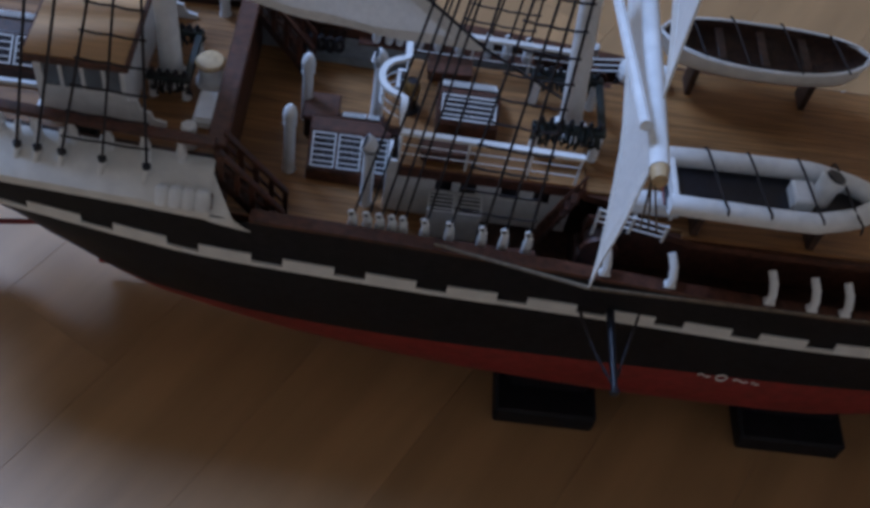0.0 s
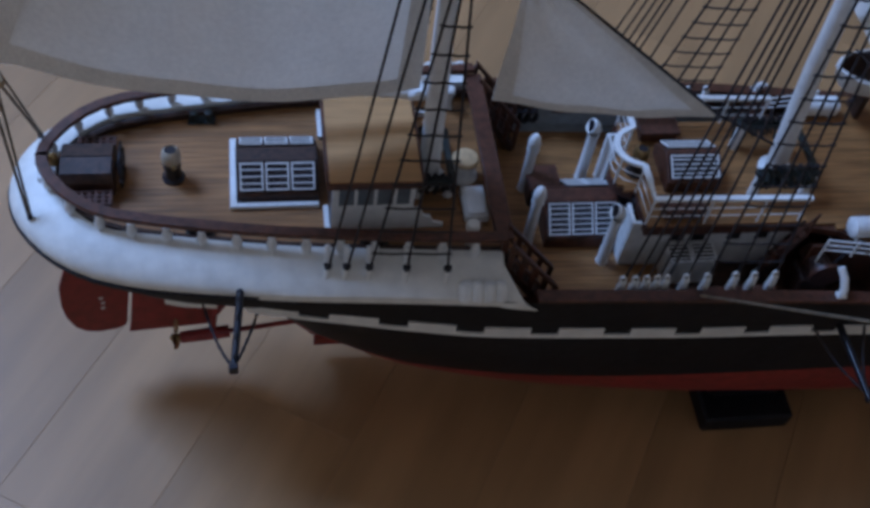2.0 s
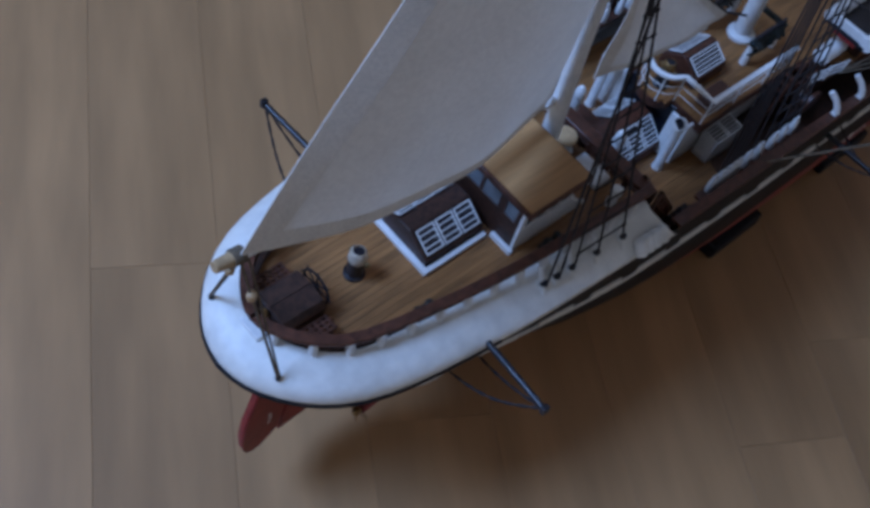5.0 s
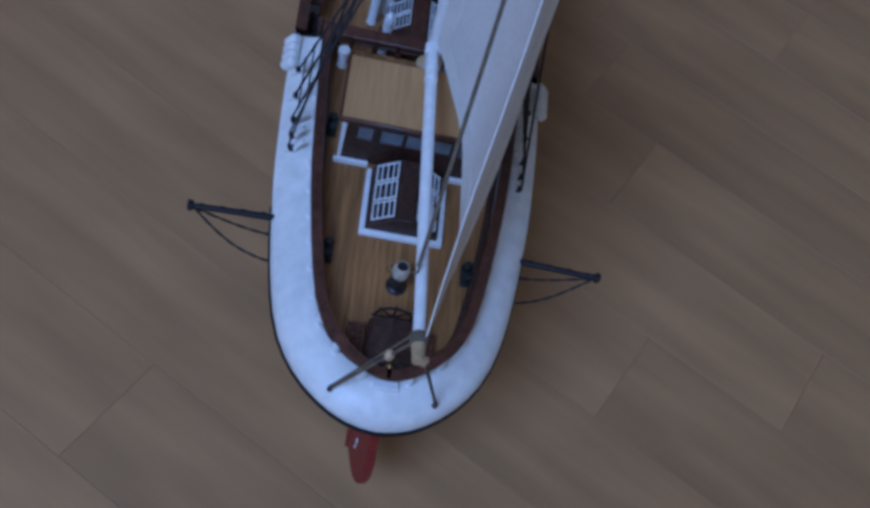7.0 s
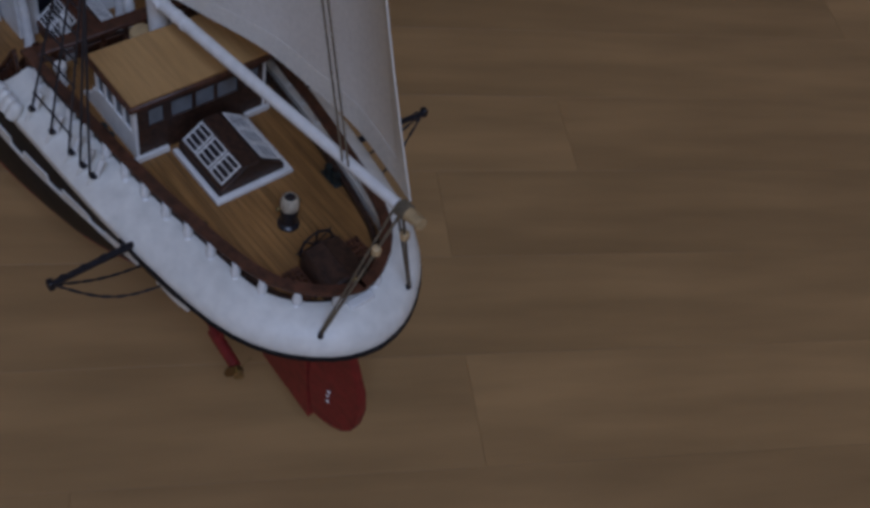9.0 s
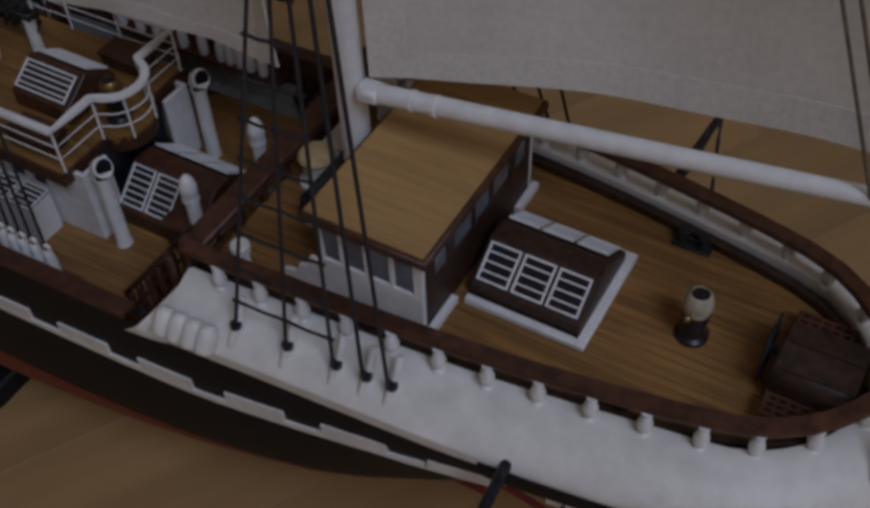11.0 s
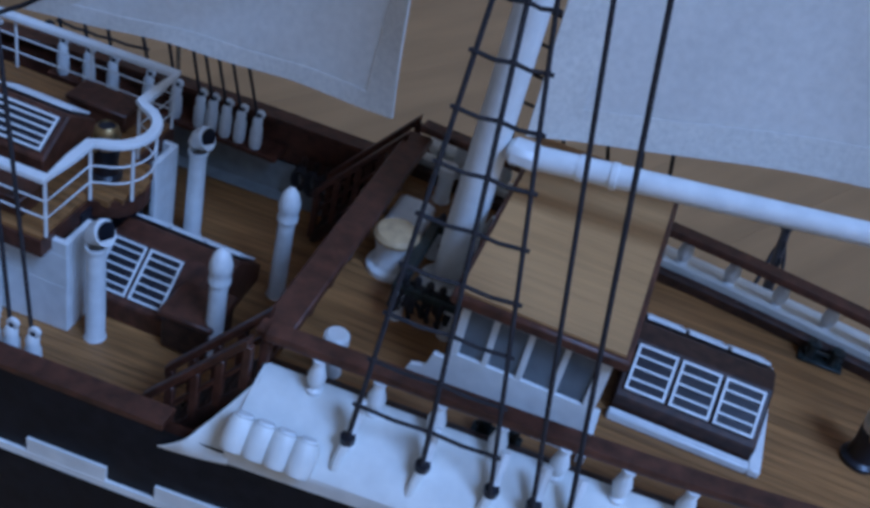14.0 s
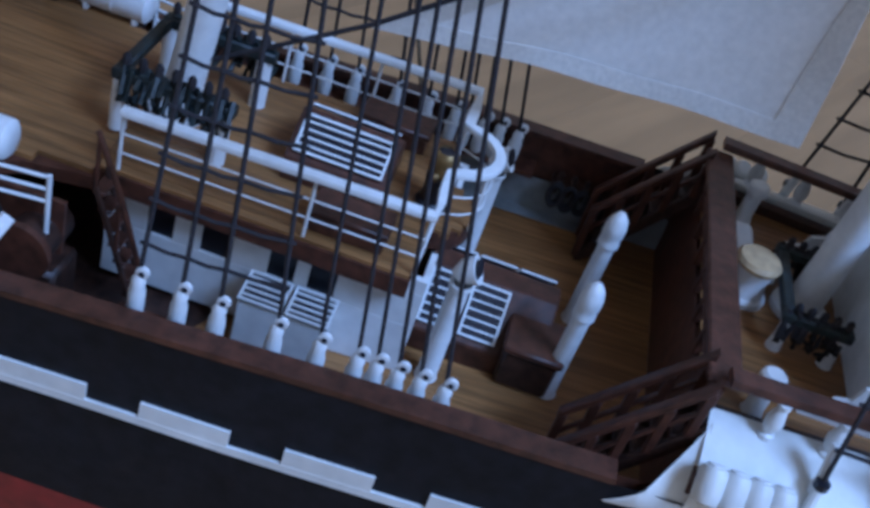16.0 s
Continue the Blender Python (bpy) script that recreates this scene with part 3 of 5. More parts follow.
def deckhouse():
    h = thing("deckhouse", (159, 0, 131), "white wooden deckhouse with a pale planked flat roof", "deckhouse")
    x0, x1, y, z0, z1 = 144.5, 174, 27.5, 131, 157.6
    # side walls with window openings
    for s in (1, -1):
        bm = bmesh.new()
        y = 30.2 if s > 0 else 27.5
        ya, yb = sorted((s * y, s * (y - 1.4)))
        box(x0, x1, ya, yb, z0, 144.3, 0.15, bm)
        wall = part("side_wall", bm, WHITE, h, "white painted side wall", smooth=False)
        part("window_head", box(x0, x1, ya, yb, 155.8, z1, 0.15), WHITE, wall, smooth=False)
        wins = [(147, 152.4), (153.6, 159.4), (160.6, 166.4), (167.6, 172.4)]
        edge = x0
        for a, b in wins:
            part("window_post", box(edge, a, ya, yb, 144.3, 155.8, 0.1), WHITE, wall, smooth=False)
            edge = b
        part("window_post", box(edge, x1, ya, yb, 144.3, 155.8, 0.1), WHITE, wall, smooth=False)
        for a, b in wins:
            part("window_pane", box(a, b, s * (y - 0.9) - 0.2, s * (y - 0.9) + 0.2, 144.3, 155.8, 0.05), GREYGLASS, wall, "grey glazed window", smooth=False)
    # dark after wall with pale windows, and the fore wall
    bm = bmesh.new()
    yp, y = 28.8, 27.5
    wins = [(-24, -18), (-14.5, -5.5), (-4, 4), (5.5, 14.5), (18, 24)]
    box(x0, x0 + 1.4, -y + 1.4, yp, z0, 146, 0.1, bm), box(x0, x0 + 1.4, -y + 1.4, yp, 154, z1, 0.1, bm)
    edge = -y + 1.4
    for a, b in wins:
        box(x0, x0 + 1.4, edge, a, 146, 154, 0.1, bm)
        edge = b
    box(x0, x0 + 1.4, edge, yp, 146, 154, 0.1, bm)
    wall = part("after_wall", bm, DARKWOOD, h, "dark stained after wall", smooth=False)
    for a, b in wins:
        part("window_pane", box(x0 + 0.5, x0 + 0.9, a, b, 146, 154, 0.05), GREYGLASS, wall, "pale reflecting window", smooth=False)
    part("fore_wall", box(x1 - 1.4, x1, -y + 1.4, yp, z0, z1, 0.1), WHITE, h, "white fore wall", smooth=False)
    part("base_trim", band([(x0 - 1.2, 31.6, 131), (x0 - 1.2, 17.2, 131)], [(-0.9, 0), (0.9, 0), (0.9, 2), (-0.9, 2)]), WHITE, h, "white base trim", smooth=False)
    part("base_trim", band([(x0 - 1.2, -17.2, 131), (x0 - 1.2, -y - 1, 131)], [(-0.9, 0), (0.9, 0), (0.9, 2), (-0.9, 2)]), WHITE, h, smooth=False)
    edge = bmesh.new()
    rx0, rx1, ry = 142, 176.5, 31.2
    box(rx0, rx1, -ry, ry + 1.4, 157.6, 160.2, 0.5, edge)
    roof = part("roof", edge, BROWN, h, "brown roof edge")
    n = 22
    for k in range(n):
        a = -ry + 1.2 + k * (2 * ry - 1.0) / n
        part("plank", box(rx0 + 1.2, rx1 - 1.2, a + 0.02, a + (2 * ry - 1.0) / n - 0.02, 159.4, 160.75, 0), ROOFWOOD, roof, smooth=False)
    # stepped white side screens forward of the house
    for s in (1, -1):
        pts = [(174, 131), (174, 142), (177, 142), (178, 138), (181, 137), (182, 134), (186, 133), (186, 131)]
        bm = bmesh.new()
        y = 30.2 if s > 0 else 27.5
        a, b = [bm.verts.new((x, s * (y - 0.1), z)) for x, z in pts], [bm.verts.new((x, s * (y - 1.3), z)) for x, z in pts]
        for k in range(len(pts)):
            j = (k + 1) % len(pts)
            bm.faces.new((a[k], a[j], b[j], b[k]))
        bm.faces.new(a), bm.faces.new(b[::-1])
        part("side_screen", bm, WHITE, h, "white stepped side screen", smooth=False)


def binnacle(x, y, z, k=1.0, name="binnacle", metal=PALEBRASS, look_of="worn pale brass"):
    b = thing(name, (x, y, z), "black pedestal binnacle with a " + look_of + " hood", "binnacle", group="binnacles")
    part("pedestal", lathe((x, y, z), [(4.2 * k, 0), (4.2 * k, 1.0 * k), (3.3 * k, 1.8 * k), (3.0 * k, 5 * k), (3.4 * k, 8.0 * k), (3.2 * k, 9.4 * k)], 16), NAVY, b, "glossy black pedestal")
    hood = part("hood", lathe((x, y, z), [(3.3 * k, 9.4 * k), (3.6 * k, 10.4 * k), (3.6 * k, 12 * k), (3.1 * k, 14.6 * k), (2.3 * k, 15.6 * k), (2.2 * k, 14.9 * k)], 16), metal, b, look_of + " hood")
    part("compass_glass", lathe((x, y, z), [(2.1 * k, 14.6 * k), (2.1 * k, 15.1 * k)], 16), NAVY, hood)
    for s in (1, -1):
        part("corrector_ball", lathe((x + 1.0 * k, y + s * 4.3 * k, z + 10.2 * k), [(0.2, -1.2 * k), (0.95 * k, -0.7 * k), (1.2 * k, 0), (0.95 * k, 0.7 * k), (0.2, 1.2 * k)], 10), BRASS, b)


def plate_on(a, b, th):
    """A thin board lying between two opposite corners of a slope across the ship."""
    bm = bmesh.new()
    (xa, ya, za), (xb, yb, zb) = a, b
    v = [bm.verts.new(p) for h in (0, -th) for p in ((xa, ya, za + h), (xb, ya, za + h), (xb, yb, zb + h), (xa, yb, zb + h))]
    for f in ((0, 1, 2, 3), (4, 5, 6, 7), (0, 1, 5, 4), (1, 2, 6, 5), (2, 3, 7, 6), (3, 0, 4, 7)):
        bm.faces.new([v[k] for k in f])
    return bm


def steering_gear():
    g = thing("steering_gear_box", (57, 0, 131), "dark brown steering gear box with lattice gratings and brass wheel", "steering gear")
    sec = [(-8.6, 131), (-9.2, 138.4), (-7.4, 141.4), (0, 142.6), (7.4, 141.4), (9.2, 138.4), (8.6, 131)]
    bm = bmesh.new()
    lo, hi = [bm.verts.new((49, y, z)) for y, z in sec], [bm.verts.new((67.6, y, z)) for y, z in sec]
    for k in range(len(sec)):
        j = (k + 1) % len(sec)
        bm.faces.new((lo[k], lo[j], hi[j], hi[k]))
    bm.faces.new(lo[::-1]), bm.faces.new(hi)
    bmesh.ops.bevel(bm, geom=bm.edges[:], offset=0.4, segments=1, affect="EDGES")
    casing = part("casing", bm, DARKWOOD, g, "dark brown box casing")
    for s in (1, -1):
        part("lid", plate_on((49.6, s * 0.3, 142.9), (67.0, s * 7.3, 141.8), 0.5), DARKWOOD, casing, "worn dark lid")
    for s in (1, -1):
        bm = bmesh.new()
        for k in range(6):
            box(53.4 + k * 2.5, 54.4 + k * 2.5, s * 9.8, s * 16.6, 134.6, 135.6, 0.1, bm)
        for k in range(4):
            box(53.0, 67.2, s * (9.9 + k * 1.9), s * (10.8 + k * 1.9), 134.5, 135.7, 0.1, bm)
        part("grating", bm, BROWN, g, "brown lattice foot grating", smooth=False)
        for px, py in ((54.5, 10.6), (65.5, 10.6), (65.5, 16)):
            part("grating_foot", box(px - 0.5, px + 0.5, s * py - 0.5, s * py + 0.5, 131, 134.7, 0.1), DARKWOOD, g, smooth=False)
    wheel = bmesh.new()
    cx = 70
    ring = [(cx, 7 * math.cos(t * math.tau / 20), 138 + 7 * math.sin(t * math.tau / 20)) for t in range(21)]
    tube(ring, 0.55, 6, wheel)
    wheel = part("steering_wheel", wheel, NAVY, g, "dark spoked steering wheel")
    for t in range(8):
        a = t * math.tau / 8
        part("spoke", tube([(cx, 0, 138), (cx, 8.6 * math.cos(a), 138 + 8.6 * math.sin(a))], 0.35, 6), NAVY, wheel)
    part("hub", tube([(67.5, 0, 138), (71, 0, 138)], 1.1, 8), NAVY, wheel)
    part("bell", lathe((46.6, 0, 140.5), [(2.6, 0), (2.2, 1), (1.8, 2.6), (1.2, 3.8), (0.3, 4.4)], 14), BRASS, g, "polished brass bell")


def bitts(x, y, z, name="mooring_bitts"):
    b = thing(name, (x, y, z), "dark green twin mooring bitts on a base plate", "bitts", group="mooring bitts")
    part("base_plate", box(x - 5.2, x + 5.2, y - 2.2, y + 2.2, z, z + 0.8, 0.2), GREEN, b)
    for d in (-2.8, 2.8):
        part("post", lathe((x + d, y, z + 0.7), [(1.5, 0), (1.3, 0.6), (1.2, 3), (1.7, 3.4), (1.6, 4.2), (0.5, 4.6)], 10), GREEN, b)
    part("crossbar", tube([(x - 4.6, y, z + 2.4), (x + 4.6, y, z + 2.4)], 0.5, 6), GREEN, b)


def pin_rack(x, s):
    """Short rack with coiled ropes on the inner side of the bulwark."""
    y, z = s * (BEAM(x) - 6.6), DECKZ(x) + 11
    k = thing("pin_rack", (x, y, z), "short dark pin rack with five hanging rope coils inside the bulwark", "pin rack", group="pin racks")
    part("shelf", box(x - 9.5, x + 9.5, min(y - s * 1.6, y + s * 4.2), max(y - s * 1.6, y + s * 4.2), z, z + 1.2, 0.3), DARKWOOD, k)
    for i in range(5):
        px = x - 7.4 + 3.7 * i
        part("belaying_pin", lathe((px, y, z - 2.4), [(0.45, 0), (0.45, 4.2), (0.85, 4.8), (0.9, 6.2), (0.4, 7.0)], 8), DARKWOOD, k)
        bm = bmesh.new()
        for q in range(3):
            w, h = 1.3 + 0.3 * q, 3.1 + 0.35 * ((i + q) % 3)
            pts = [(px + w * math.cos(j * math.tau / 14), y - s * (1.7 + 0.55 * q), z - 1.4 + h * math.sin(j * math.tau / 14)) for j in range(15)]
            tube(pts, 0.65, 6, bm)
        part("rope_coil", bm, ROPE, k, "coil of dark rope")


def boom_outrigger(s):
    d = thing("outrigger_boom", (112, s * 50, 127), "black outrigger boom with chain stays on the hull side", "boom", group="outrigger booms")
    part("spar", tube([(111.8, s * 47.5, 127.6), (110.5, s * 66, 128.8), (109, s * 83.5, 130)], 1.5, 10, r1=1.2), NAVY, d, "black spar")
    for k in range(4):
        y = 55 + k * 8
        ring = [(111.2 - (y - 50) * 0.07, s * (y + 1.3 * math.cos(t * math.tau / 10)), 130.0 + (y - 50) * 0.04 + 1.3 * math.sin(t * math.tau / 10)) for t in range(11)]
        part("eye_ring", tube(ring, 0.28, 5), NAVY, d)
    part("end_block", box(107.4, 110.6, s * 83.5 - 1.2, s * 83.5 + 1.2, 128.2, 132.2, 0.4), NAVY, d)
    for x1, z1, dip in ((98, 116, -7), (118, 104, -3)):
        p, q = Vector((109, s * 82.5, 129.5)), Vector((x1, s * (side(x1, z1) + 0.2), z1))
        pts = [p + (q - p) * (k / 14) + Vector((0, 0, dip * math.sin(math.pi * k / 14))) for k in range(15)]
        bm = bmesh.new()
        for k, (a, b) in enumerate(zip(pts, pts[1:])):
            e = (b - a)
            tube([a - e * 0.12, a + e * 0.5, b + e * 0.12], 0.42 if k % 2 else 0.62, 5, bm)
        part("chain", bm, ROPE, d, "sagging dark chain")


def side_boom():
    d = thing("outrigger_boom", (348.6, -58.6, 99), "black outrigger boom with chain stays amidships on the hull side", "boom", group="outrigger booms")
    part("spar", tube([(348.6, -56.5, 98.6), (348.6, -75, 98.6), (348.6, -92, 98.7)], 1.6, 10, r1=1.2), NAVY, d, "black spar")
    part("end_block", box(347.2, 350.0, -93.4, -91.0, 97.2, 100.2, 0.4), NAVY, d)
    for x1 in (336.5, 359.5):
        p, q = Vector((348.6, -90, 98.6)), Vector((x1, -57.8, 99.5))
        pts = [p + (q - p) * (k / 12) + Vector((0, 0, -3 * math.sin(math.pi * k / 12))) for k in range(13)]
        bm = bmesh.new()
        for k, (a, b) in enumerate(zip(pts, pts[1:])):
            e = b - a
            tube([a - e * 0.12, a + e * 0.5, b + e * 0.12], 0.4 if k % 2 else 0.6, 5, bm)
        part("chain", bm, ROPE, d, "sagging dark chain")


def hull_mark():
    """Small faded white ornament on the red bottom amidships."""
    for x, z, w in ((395, 63.4, 5.0), (410, 62.2, 6.0), (416, 61.6, 3.0)):
        pts = [(x + w * (k / 8 - 0.5), -(side(x, z) + 0.25), z + 0.8 * math.sin(k * math.pi / 4)) for k in range(9)]
        part("painted_scroll", tube(pts, 0.32, 5), CREAM, ship, "faded white painted scroll")
    ring = [(402 + 2.1 * math.cos(k * math.tau / 14), -(side(402, 63) + 0.25), 63 + 2.0 * math.sin(k * math.tau / 14)) for k in range(15)]
    part("painted_ring", tube(ring, 0.38, 5), CREAM, ship, "faded white painted ring")


def rudder_and_screws():
    pts = [(37.5, 68), (36.6, 56), (37.2, 46), (39.5, 38), (43.5, 33), (49, 30.5), (56, 30), (60, 31.5), (63, 52), (64, 100), (56, 104), (50, 104)]
    r = thing("rudder", (50, 0, 30), "red painted rudder plate hung under the stern", "rudder")
    bm = bmesh.new()
    helm = math.tan(radians(13))
    a, b = [bm.verts.new((x, 1.9 - (62 - x) * helm, z + 3)) for x, z in pts], [bm.verts.new((x, -1.9 - (62 - x) * helm, z + 3)) for x, z in pts]
    for k in range(len(pts)):
        j = (k + 1) % len(pts)
        bm.faces.new((a[k], a[j], b[j], b[k]))
    bm.faces.new(a), bm.faces.new(b[::-1])
    bmesh.ops.bevel(bm, geom=bm.edges[:], offset=0.6, segments=2, affect="EDGES")
    blade = part("blade", bm, RED, r, "red painted blade")
    for s in (1, -1):
        for k in range(3):
            part("draught_mark", box(51.4 + 0.5 * (k % 2), 53.0 + 0.5 * (k % 2), s * 2.0 - 9.6 * helm - 0.25, s * 2.0 - 9.6 * helm + 0.25, 51 + k * 3.6, 52.2 + k * 3.6, 0), WHITE, blade, smooth=False)
    fin = [(61.5, 34), (60.5, 29), (96, 33), (104, 48), (122, 56), (118, 74), (110, 86), (96, 93), (88, 96), (70, 100)]
    bm = bmesh.new()
    a, b = [bm.verts.new((x, 2.2, z)) for x, z in fin], [bm.verts.new((x, -2.2, z)) for x, z in fin]
    for k in range(len(fin)):
        j = (k + 1) % len(fin)
        bm.faces.new((a[k], a[j], b[j], b[k]))
    bm.faces.new(a), bm.faces.new(b[::-1])
    part("skeg", bm, RED, ship, "red skeg below the stern", smooth=False)
    for s in (1, -1):
        p = thing("propeller_shaft", (84, s * 23.5, 56), "red propeller shaft with a small brass screw", "propeller", group="propellers")
        part("shaft", tube([(85, s * 23.5, 56), (88, s * 23.3, 56.1), (105, s * 22, 57)], 2.4, 10, r1=2.7), RED, p, "red shaft housing")
        part("shaft_rod", tube([(104, s * 22, 57), (140, s * 19.5, 60)], 1.1, 8), RED, p, "thin red shaft")
        part("strut", tube([(98, s * 22.3, 57), (101, s * 20, 78), (104, s * 25, 92)], 1.1, 8), RED, p, "red strut")
        bm = lathe((85.4, s * 23.5, 56), [(0.4, 0), (1.6, 0.8), (1.9, 3.6), (0.6, 4.6)], 10, axis=(-1, 0, 0))
        hub = part("hub", bm, BRASS, p, "brass hub")
        for k in range(3):
            a = k * math.tau / 3 + 0.5
            u, v = Vector((0, math.cos(a), math.sin(a))), Vector((0, -math.sin(a), math.cos(a)))
            c = Vector((83.2, s * 23.5, 56))
            rows = [[c + u * q + v * (w * sgn) + Vector((sgn * w * 0.5 + e, 0, 0)) for sgn in (-1, 1) for e in ((-0.25, 0.25) if sgn < 0 else (0.25, -0.25))] for q, w in ((1.2, 0.8), (3.5, 1.9), (6, 2.0), (7.6, 0.8))]
            part("blade", grid(rows, closed=True), BRASS, hub)


def mizzen_area():
    m = thing("mizzen_mast", (182.5, 0, 131), "white painted mizzen mast stepped on the poop", "mast")
    part("pole", tube([(183.4, -3.6, 131), (181.8, -0.6, 200), (180.5, 1.5, 300), (180, 2, 520)], 4.1, 18, r1=2.6), WHITE, m, "white mast pole")
    part("collar", lathe((183.4, -3.6, 131), [(6.6, 0), (6.6, 1.6), (5.2, 2.4), (4.3, 3)], 18), WHITE, m)
    f = thing("fife_rail", (184, 0, 131), "dark green pin rail round the mizzen mast foot", "pin rail", group="fife rails")
    for s in (1, -1):
        part("side_beam", box(176.5, 192, s * 12 - 1.5, s * 12 + 1.5, 138.6, 141, 0.4), GREEN, f)
        for x in (178.5, 190):
            part("post", lathe((x, s * 12, 131), [(1.8, 0), (1.6, 1), (1.3, 4), (1.6, 7.7)], 10), WHITE, f, "white turned post")
        for k in range(5):
            x = 178.5 + k * 2.8
            part("belaying_pin", lathe((x, s * 12, 136.4), [(0.45, 0), (0.45, 4.4), (0.8, 4.8), (0.9, 6.4), (0.4, 7.2)], 8), ROPE, f)
        bm = bmesh.new()
        for k in range(14):
            rr = random.Random(k * 2 + s)
            x = 178 + k
            tube([(x, s * 12 + rr.uniform(-1, 1), 141.5), (x + rr.uniform(-1, 1), s * 12 + s * rr.uniform(1.4, 2.4), 137 + rr.uniform(-2, 1)), (x + rr.uniform(-1, 1), s * 12 + rr.uniform(-1.4, 1.4), 133.5 + rr.uniform(-1, 2))], 0.6, 5, bm)
        part("rope_coil", bm, ROPE, f, "dark rope coils on the pins")
    part("after_beam", box(189.4, 192, -10.5, 10.5, 138.7, 140.9, 0.4), GREEN, f)
    c = thing("capstan", (197, -2.5, 131), "white capstan drum with a tan wooden cap", "capstan")
    part("drum", lathe((197, -2.5, 131), [(5.6, 0), (5.6, 1.2), (4.6, 2), (4.0, 5), (4.6, 8), (5.0, 9)], 18), WHITE, c)
    part("cap", lathe((197, -2.5, 140), [(5.1, 0), (5.3, 0.8), (4.6, 1.8), (1.5, 2.2)], 18), TAN, c, "tan wooden cap")
    hb = thing("hatch_box", (199, -18, 131), "low white hatch box on the poop deck", "hatch")
    part("box", box(194.5, 203.6, -26, -10.5, 131, 134.6, 0.6), WHITE, hb)
    part("lid", box(195.5, 202.6, -25, -11.5, 134.6, 135.5, 0.4), WHITE, hb)
    for s in (1, -1):
        v = thing("vent_pipe", (195.5, s * 34.3, 131), "short white ventilator pipe with a rounded cap", "ventilator", group="short ventilators")
        part("pipe", lathe((195.5, s * 34.3, 131), [(2.4, 0), (2.0, 1), (1.9, 8)], 14), WHITE, v)
        part("cap", lathe((195.5, s * 34.3, 138.6), [(2.5, 0), (2.7, 0.8), (2.6, 2.4), (2.0, 3.0)], 14), WHITE, v)


def plate(a, b, h, th):
    """An upright plate between two points."""
    bm = bmesh.new()
    v = [bm.verts.new((p[0], p[1] + w, p[2] + z)) for w in (-th / 2, th / 2) for p, z in ((a, -h / 2), (b, -h / 2), (b, h / 2), (a, h / 2))]
    for f in ((0, 1, 2, 3), (4, 5, 6, 7), (0, 1, 5, 4), (1, 2, 6, 5), (2, 3, 7, 6), (3, 0, 4, 7)):
        bm.faces.new([v[k] for k in f])
    bmesh.ops.bevel(bm, geom=bm.edges[:], offset=0.2, segments=1, affect="EDGES")
    return bm


def poop_front():
    r = thing("poop_front_rail", (206, 0, 131), "dark brown wooden rail across the break of the poop", "railing")
    part("top_beam", box(202.6, 209.4, -42, 42, 140.2, 142.4, 0.5), BROWN, r, "broad brown top beam")
    part("lower_beam", box(205.4, 207.4, -42, 42, 134.6, 136, 0.3), BROWN, r)
    for k in range(9):
        y = -42 + k * 10.5
        part("post", box(205.4, 207.6, y - 1.1, y + 1.1, 129.4, 140.4, 0.3), BROWN, r)
    for s in (1, -1):
        st = thing("companion_ladder", (214, s * 43, 101), "steep dark brown ladder from poop to main deck", "ladder", group="poop ladders")
        for y in (s * 37.4, s * 46.6):
            part("stringer", plate((206.5, y, 131.5), (228.5, y, 100.6), 5.0, 1.5), DARKWOOD, st)
            part("handrail", plate((208, y, 143.4), (229.6, y, 116), 2.4, 2.2), BROWN, st)
            part("mid_rail", plate((208, y, 137.4), (229.4, y, 109.2), 1.5, 1.2), BROWN, st)
            for q in (0.03, 0.27, 0.5, 0.74, 0.97):
                part("baluster", box(207.6 + 21.6 * q - 0.9, 207.6 + 21.6 * q + 0.9, y - 0.8, y + 0.8, 131 - 30.4 * q, 143 - 27.4 * q, 0.2), BROWN, st)
        for k in range(8):
            u = (k + 0.5) / 8
            part("tread", box(208 + 19.6 * u - 1.6, 208 + 19.6 * u + 1.9, min(s * 37.4, s * 46.6), max(s * 37.4, s * 46.6), 130 - 29 * u, 131 - 29 * u, 0.2), DARKWOOD, st)


